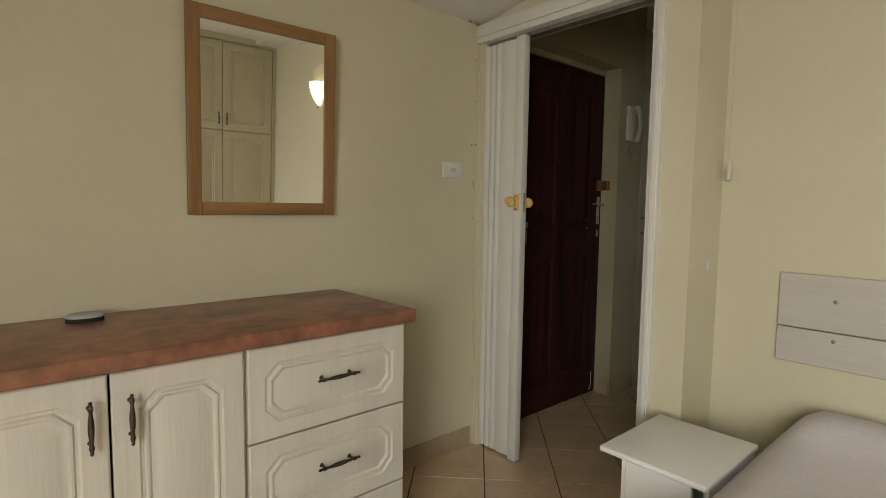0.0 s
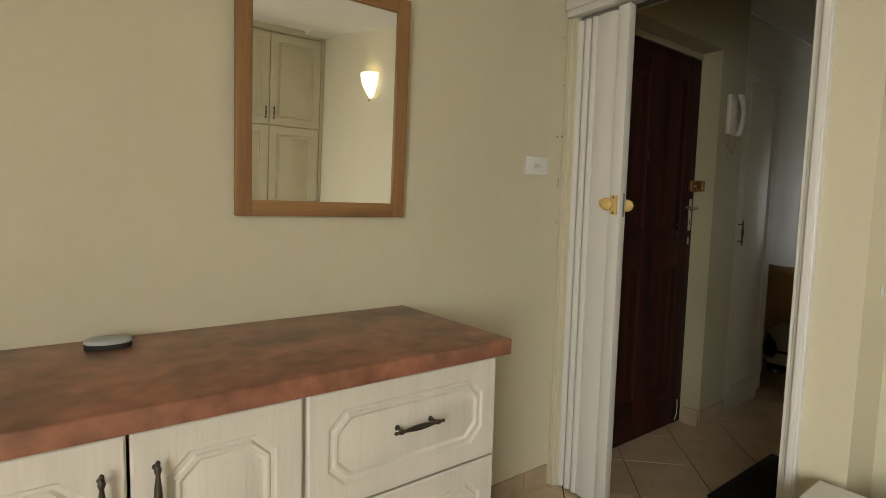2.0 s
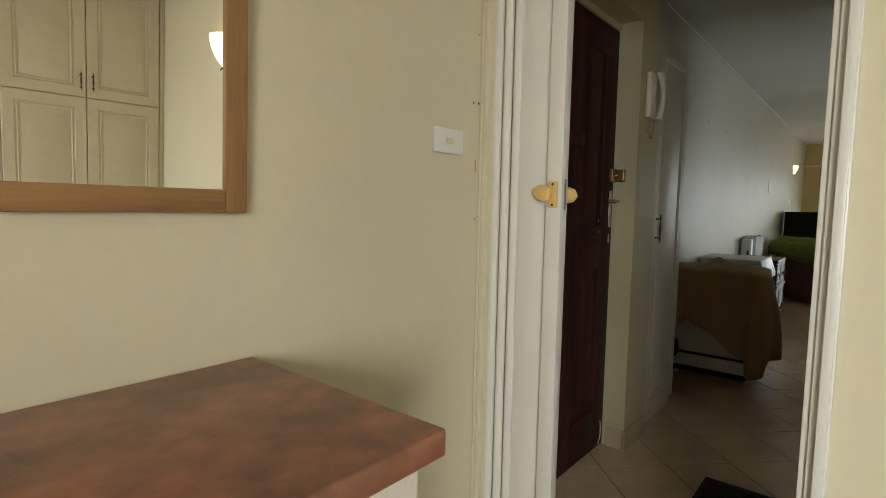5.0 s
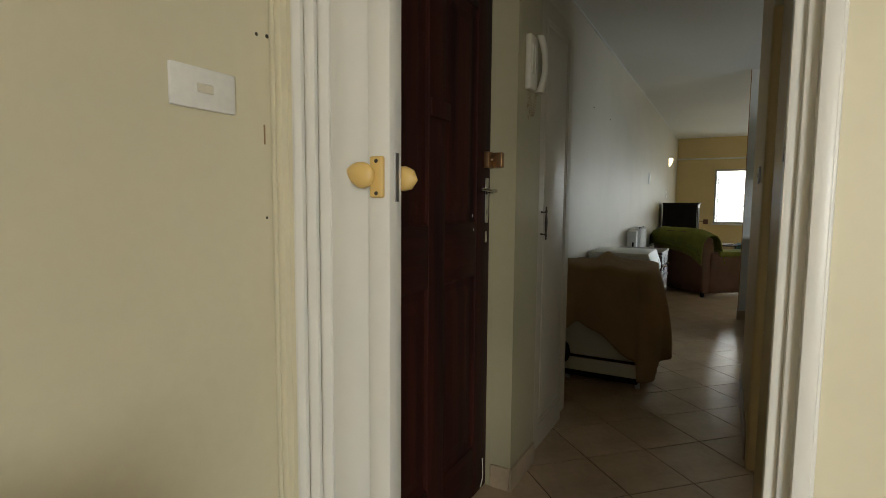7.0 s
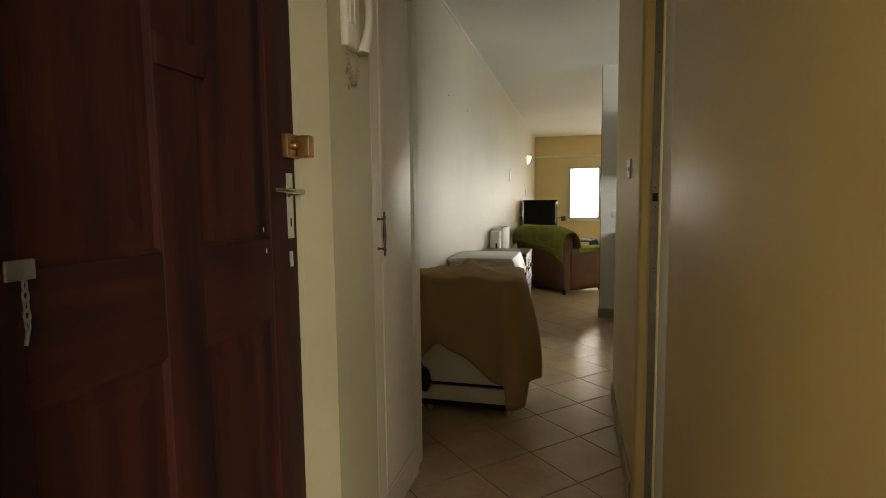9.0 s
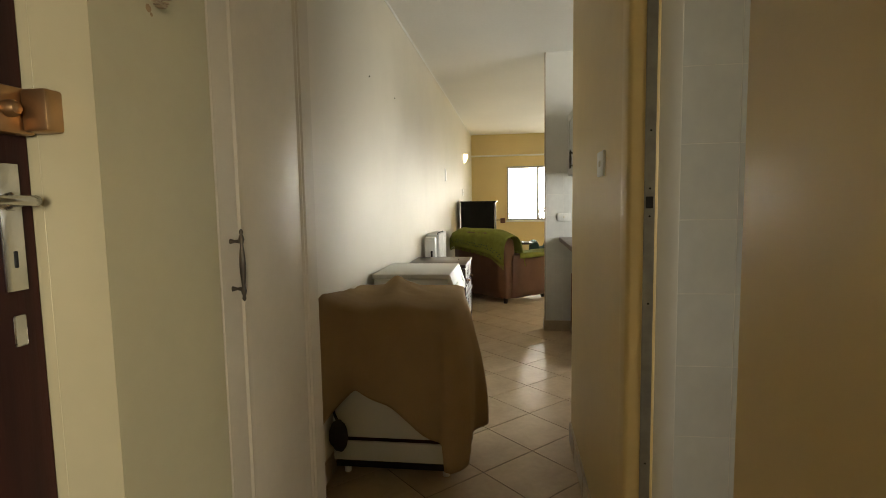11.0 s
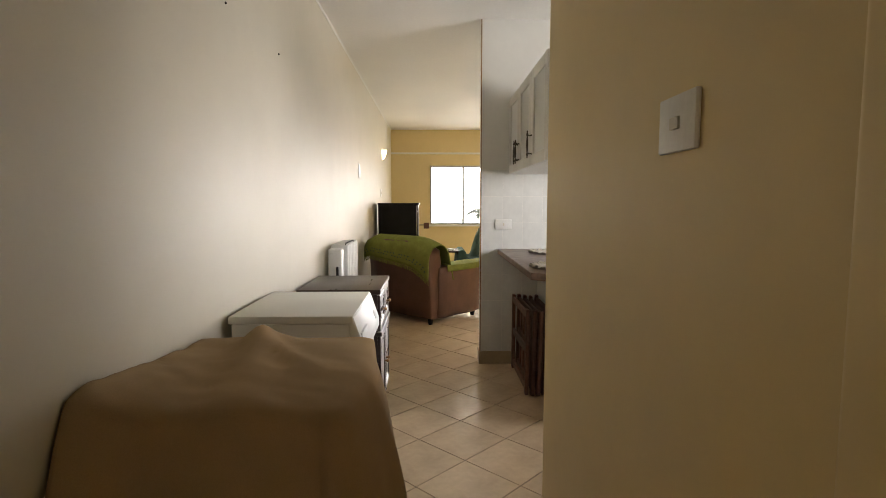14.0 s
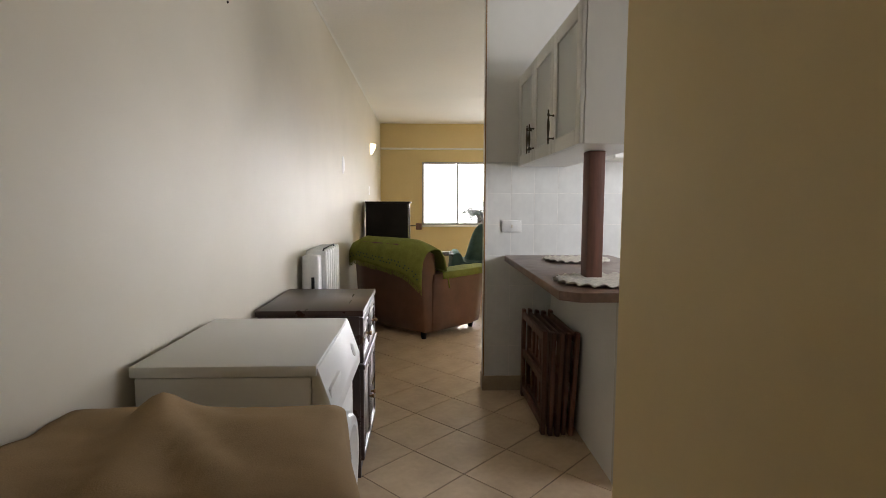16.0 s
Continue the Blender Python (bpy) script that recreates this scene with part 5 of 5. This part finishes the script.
part("bracket_box", box(10.205, 10.285, 1.335, 1.405, 0.915, 0.99, 0.004, 1), CRATEWOOD, br, "red-brown wooden block", 40)

sconce("wall_lamp", pose(11.5, LW, 2.0, 0, 0, 0), 0.72, "lit half-bowl glass wall lamp near the ceiling")
# white oval disc stands in for a sheen reflection on the gloss paint
pl = thing("wall_glint", 8.9, LW, 1.585, "small pale oval disc in place of a glint on the glossy wall", "plaque")
part("oval", moved(lathe([(0.0005, 0.012), (0.05, 0.010), (0.06, 0.004), (0.062, 0)], Matrix(), 26), pose(0, 0, 0, 90) @ Matrix.Diagonal((1, 1.35, 1, 1))), PLASTIC, pl, "", 40)
s_ = switch_plate("light_switch", pose(11.19, LW, 1.40), 0.075, 0.115, "white light switch near the window wall", "light switches")

for x in (5.42, 6.09):
    solid("nail", lathe([(0.005, 0), (0.005, 0.003), (0.003, 0.006), (0.0005, 0.0065)], pose(x, LW, 1.996, 90), 10), SCUFF, "small dark nail head in the cream wall", "nail", "", group="nails in the long wall")

cfe = thing("coffee_table", 0, 0, 0, "low dark wooden coffee table by the window", "coffee table")
part("top", box(10.93, 11.43, 0.885, 1.44, 0.528, 0.548, 0.004, 1), TABLEWOOD, cfe, "", 40)
for x in (10.96, 11.40):
    for y in (0.915, 1.41):
        part("leg", box(x - 0.02, x + 0.02, y - 0.02, y + 0.02, 0, 0.528, 0.003, 1), TABLEWOOD, cfe)
dish = thing("ashtray", 11.10, 1.01, 0.548, "small pale round dish on the coffee table", "dish")
part("bowl", lathe([(0.04, 0), (0.06, 0.012), (0.062, 0.02), (0.055, 0.018), (0.035, 0.006), (0.0005, 0.006)], Matrix(), 24), PLASTIC, dish, "", 50)

ch2 = thing("covered_chair", 11.20, 0.50, 0, "armchair hidden under a dark green throw", "armchair", rz=0)
part("frame", pad(-0.28, 0.32, -0.36, 0.40, 0.05, 0.40, 0.04), LEATHER, ch2, "", 60)
for x in (-0.22, 0.26):
    for y in (-0.30, 0.34):
        part("foot", cyl(0.022, 0.06, pose(x, y, 0.03), 12), DARKWOOD, ch2)
cb_ = bmesh.new()
n1, n2 = 40, 40
rows_ = []
for i in range(n1 + 1):
    row = []
    for j in range(n2 + 1):
        x, y = -0.34 + 0.74 * i / n1, -0.44 + 0.90 * j / n2
        arm = 0.56 * max(math.exp(-((y - 0.36) / 0.12) ** 4), math.exp(-((y + 0.36) / 0.10) ** 4))
        back = 0.97 * math.exp(-((y + 0.10) / 0.33) ** 4) / (1 + math.exp(-(x - 0.0) / 0.035))
        z = max(0.44, arm, back * (0.85 + 0.15 * math.cos((x - 0.03) * 3.5)))
        e = min(x + 0.34, 0.40 - x, y + 0.44, 0.46 - y)
        z = min(z, 0.16 + 6 * max(0, e) ** 0.75) + 0.012 * noise.noise((x * 7, y * 7, 6))
        row.append(cb_.verts.new((x + 0.012 * noise.noise((x * 9, z * 8, 1)), y, z)))
    rows_.append(row)
for i in range(n1):
    for j in range(n2):
        cb_.faces.new((rows_[i][j], rows_[i + 1][j], rows_[i + 1][j + 1], rows_[i][j + 1]))
part("throw", cb_, TEALTHROW, ch2, "dark green draped throw", 70)

# window in the end wall
wdw = new("window_1")
tagged(wdw, "white aluminium window with one sash open", "window", kind="structure")
ALU = mat("grey_white_aluminium", (0.40, 0.41, 0.42), 0.4, scale=10, vary=0.06, bump=0.03)
part("window_frame", box(FAR + 0.02, FAR + 0.07, WY0, WY0 + 0.035, WZ0, WZ1), ALU, wdw)
part("window_frame", box(FAR + 0.02, FAR + 0.07, WY1 - 0.035, WY1, WZ0, WZ1), ALU, wdw)
part("window_frame", box(FAR + 0.021, FAR + 0.069, WY0 + 0.035, WY1 - 0.035, WZ0, WZ0 + 0.035), ALU, wdw)
part("window_frame", box(FAR + 0.021, FAR + 0.069, WY0 + 0.035, WY1 - 0.035, WZ1 - 0.035, WZ1), ALU, wdw)
part("mullion", box(FAR + 0.022, FAR + 0.068, 0.69, 0.73, WZ0 + 0.035, WZ1 - 0.035), ALU, wdw)
part("window_sill", box(FAR - 0.05, FAR + 0.02, WY0 - 0.03, WY1 + 0.03, WZ0 - 0.035, WZ0 - 0.004, 0.004, 2), WHITE, wdw, "", 40)
for y0, y1 in ((WY0 + 0.035, 0.69), (0.73, WY1 - 0.035)):
    pane = part("pane", box(FAR + 0.043, FAR + 0.047, y0, y1, WZ0 + 0.035, WZ1 - 0.035), GLASS, wdw)
    pane.visible_shadow = False
sash = part("open_sash", box(FAR - 0.07, FAR + 0.018, WY1 - 0.075, WY1 - 0.055, WZ0 + 0.01, WZ1 - 0.01, 0.003, 1), ALU, wdw, "open sash seen edge-on")
part("stay", tube([(FAR - 0.06, WY1 - 0.08, WZ0 + 0.03), (FAR - 0.05, WY1 - 0.16, WZ0 + 0.02)], 0.006, 6), STEEL, sash)
rail = solid("curtain_rail", box(FAR - 0.03, FAR + 0.001, 0.0, LW - 0.002, 2.152, 2.184, 0.004, 1), WHITE, "white curtain rail batten across the end wall", "curtain rail", "")

palm = thing("palm_tree", 19.5, -0.42, -9.15, "palm tree outside with drooping green fronds", "tree")
part("trunk", tube([(0, 0, 0), (0.1, 0.05, 4), (0.05, 0.0, 8), (0, 0, 10.0)], lambda k: 0.22 - 0.08 * k, 14), CRATEWOOD, palm, "brown ringed trunk", 60)
pr = random.Random(11)
crown = bmesh.new()
for k in range(26):
    az, lift, ln = 2 * math.pi * k / 26 + pr.uniform(-0.1, 0.1), pr.uniform(0.2, 1.1), pr.uniform(0.8, 1.2)
    d = Vector((math.cos(az), math.sin(az), 0))
    prev = None
    for s in range(17):
        f = s / 16
        p = Vector((0, 0, 10.0)) + d * ln * f + Vector((0, 0, lift * f * 1.2 - 0.9 * f * f))
        if prev is not None:
            t = (p - prev).normalized()
            sd = t.cross(Vector((0, 0, 1))).normalized()
            for sg in (-1, 1):
                tip = p + sd * sg * 0.42 * (1 - 0.6 * f) + t * 0.18 - Vector((0, 0, 0.16))
                w = t * 0.016
                vs = [crown.verts.new(q) for q in (p - w, p + w, tip)]
                crown.faces.new(vs)
            vs = [crown.verts.new(q) for q in (prev - sd * 0.012, prev + sd * 0.012, p + sd * 0.012, p - sd * 0.012)]
            crown.faces.new(vs)
        prev = p
me_ = bpy.data.meshes.new("crown")
crown.to_mesh(me_)
crown.free()
me_.materials.append(LEAF)
co_ = new("crown", me_)
co_.parent = palm

solid("cornice", box(3.88, FAR, LW - 0.010, LW, CEIL - 0.013, CEIL + 0.001, 0.003, 1), CEILING, "thin white bead between wall and ceiling", "cornice")

# ---- skirtings, tiles ----


def skirting(name, p0, p1, normal, label):
    """A run of skirting tiles from p0 to p1 (x, y) standing proud of the wall towards normal."""
    sk_ = new(name)
    tagged(sk_, label, "skirting", kind="structure")
    a, c = Vector((*p0, 0)), Vector((*p1, 0))
    d = c - a
    ln = d.length
    d.normalize()
    nrm = Vector((*normal, 0))
    k, s = 0, 0.0
    while s < ln - 0.005:
        e = min(ln, s + 0.3285)
        w = e - s - 0.003
        b = box(0, w, 0, 0.011, 0.001, 0.100, 0.0025, 1)
        m = Matrix.Translation(a + d * s) @ Matrix(((d.x, nrm.x, 0, 0), (d.y, nrm.y, 0, 0), (0, 0, 1, 0), (0, 0, 0, 1)))
        part("skirting_tile", moved(b, m), SKIRT, sk_)
        s = e
    return sk_


skirting("baseboard_bedroom", (1.032, N), (1.832, N), (0, -1), "beige tile skirting in the bedroom")
skirting("baseboard_recess", (3.042, 1.90), (3.042, HN), (-1, 0), "beige tile skirting in the door recess")
skirting("baseboard_hall_north", (3.031, HN), (3.332, HN), (0, -1), "beige tile skirting on the hall wall")
skirting("baseboard_hall_south", (3.835, HS), (5.02, HS), (0, 1), "beige tile skirting on the hall wall")
skirting("baseboard_hall_end", (5.02, 0.935), (5.02, 0.81), (1, 0), "beige tile skirting round the wall end")
skirting("baseboard_living", (3.88, LW), (13.16, LW), (0, -1), "beige tile skirting along the living room wall")
skirting("baseboard_window", (FAR, LW - 0.012), (FAR, -0.19), (-1, 0), "beige tile skirting under the window")
skirting("baseboard_pier", (KE, PY + 0.011), (KE, 0.484), (-1, 0), "beige tile skirting on the tiled kitchen wall")
skirting("baseboard_pier_end", (KE - 0.011, PY), (KE + 0.13, PY), (0, 1), "beige tile skirting round the wall end")


def tiled_wall(name, x, y0, y1, z0, z1, yj, w, h, zj, label):
    """White tiles on a wall that faces -x, a tile an object; joints at yj and zj."""
    base = new(name)
    tagged(base, label, "tiled wall", kind="structure")
    part("grout_bed", box(x, x + 0.006, y0, y1, z0, z1), WALLGROUT, base)
    mesh = None
    j0, j1 = math.floor((y0 - yj) / w), math.ceil((y1 - yj) / w)
    k0, k1 = math.floor((z0 - zj) / h), math.ceil((z1 - zj) / h)
    for j in range(j0, j1):
        for k in range(k0, k1):
            a, c = max(y0, yj + j * w), min(y1, yj + (j + 1) * w)
            e, g = max(z0, zj + k * h), min(z1, zj + (k + 1) * h)
            if c - a < 0.01 or g - e < 0.01:
                continue
            full = c - a > w - 1e-6 and g - e > h - 1e-6
            if full and mesh is not None:
                ob = new("tile", mesh)
                ob.parent = base
                ob.location = (x, a, e)
                continue
            bx = box(-0.0006, 0.001, 0.0013, c - a - 0.0013, 0.0013, g - e - 0.0013, 0.0003, 1)
            ob = part("tile", bx, WALLTILE, base)
            ob.location = (x, a, e)
            if full:
                mesh = ob.data
    return base


tiled_wall("wall_tiles_bathroom", 3.8055, -0.35, 0.799, 0.0, 2.45, 0.641, 0.152, 0.198, 0.994, "white glazed bathroom wall tiles")
tiled_wall("wall_tiles_kitchen", KE, -0.65, PY, 0.0, 1.50, 0.6, 0.152, 0.2, 0.9, "white glazed kitchen wall tiles")
solid("wall_kitchen_upper", box(KE, KE + 0.007, -2.28, PY, 1.502, CEIL), WHITE, "white painted wall above the kitchen tiles")
part("corner_bead", box(KE - 0.003, KE + 0.004, PY - 0.001, PY + 0.006, 0.10, CEIL), FRAMEWOOD, bpy.data.objects["wall_kitchen_end"], "thin brown corner bead")

GX, GY, GD = 6.517, 1.363, 0.2323
half = GD - 0.0040


def tile_mesh():
    b = bmesh.new()
    top = [b.verts.new((a * (half - 0.0004), c * (half - 0.0004), 0)) for a, c in ((1, 0), (0, 1), (-1, 0), (0, -1))]
    mid = [b.verts.new((a * half, c * half, -0.0006)) for a, c in ((1, 0), (0, 1), (-1, 0), (0, -1))]
    lowr = [b.verts.new((a * half, c * half, -0.008)) for a, c in ((1, 0), (0, 1), (-1, 0), (0, -1))]
    b.faces.new(top)
    for a, c in ((top, mid), (mid, lowr)):
        for i in range(4):
            b.faces.new((a[i], c[i], c[(i + 1) % 4], a[(i + 1) % 4]))
    return b


floor = solid("floor", box(-2.1, 13.3, -2.4, 2.3, -0.06, -0.0032), GROUT, "beige square floor tiles laid diagonally with dark joints")
first = part("floor_tile", tile_mesh(), TILE, floor)
fmesh = first.data
rest = bmesh.new()
used_first = False
jig = random.Random(9)
for m in range(-38, 30):
    for n in range(-17, 5):
        if (m + n) % 2 == 0:
            continue
        x, y = GX + GD * m, GY + GD * n
        if not (-2.3 < x < 13.4 and -2.5 < y < 2.35):
            continue
        near = 0.4 < x < 11.2 and 0.25 < y < 1.93
        if near:
            if not used_first:
                ob, used_first = first, True
            else:
                ob = new("floor_tile", fmesh)
                ob.parent = floor
            ob.location = (x, y, jig.uniform(-0.0004, 0.0004))
        else:
            join(rest, moved(tile_mesh(), pose(x, y, 0)))
for co_p, no_p in (((-2.08, 0, 0), (-1, 0, 0)), ((13.28, 0, 0), (1, 0, 0)), ((0, -2.38, 0), (0, -1, 0)), ((0, 2.16, 0), (0, 1, 0))):
    bmesh.ops.bisect_plane(rest, geom=rest.verts[:] + rest.edges[:] + rest.faces[:], plane_co=co_p, plane_no=no_p, clear_outer=True)
rst = part("outer_floor_tiles", rest, TILE, floor)
rst["kind"] = "stuff"
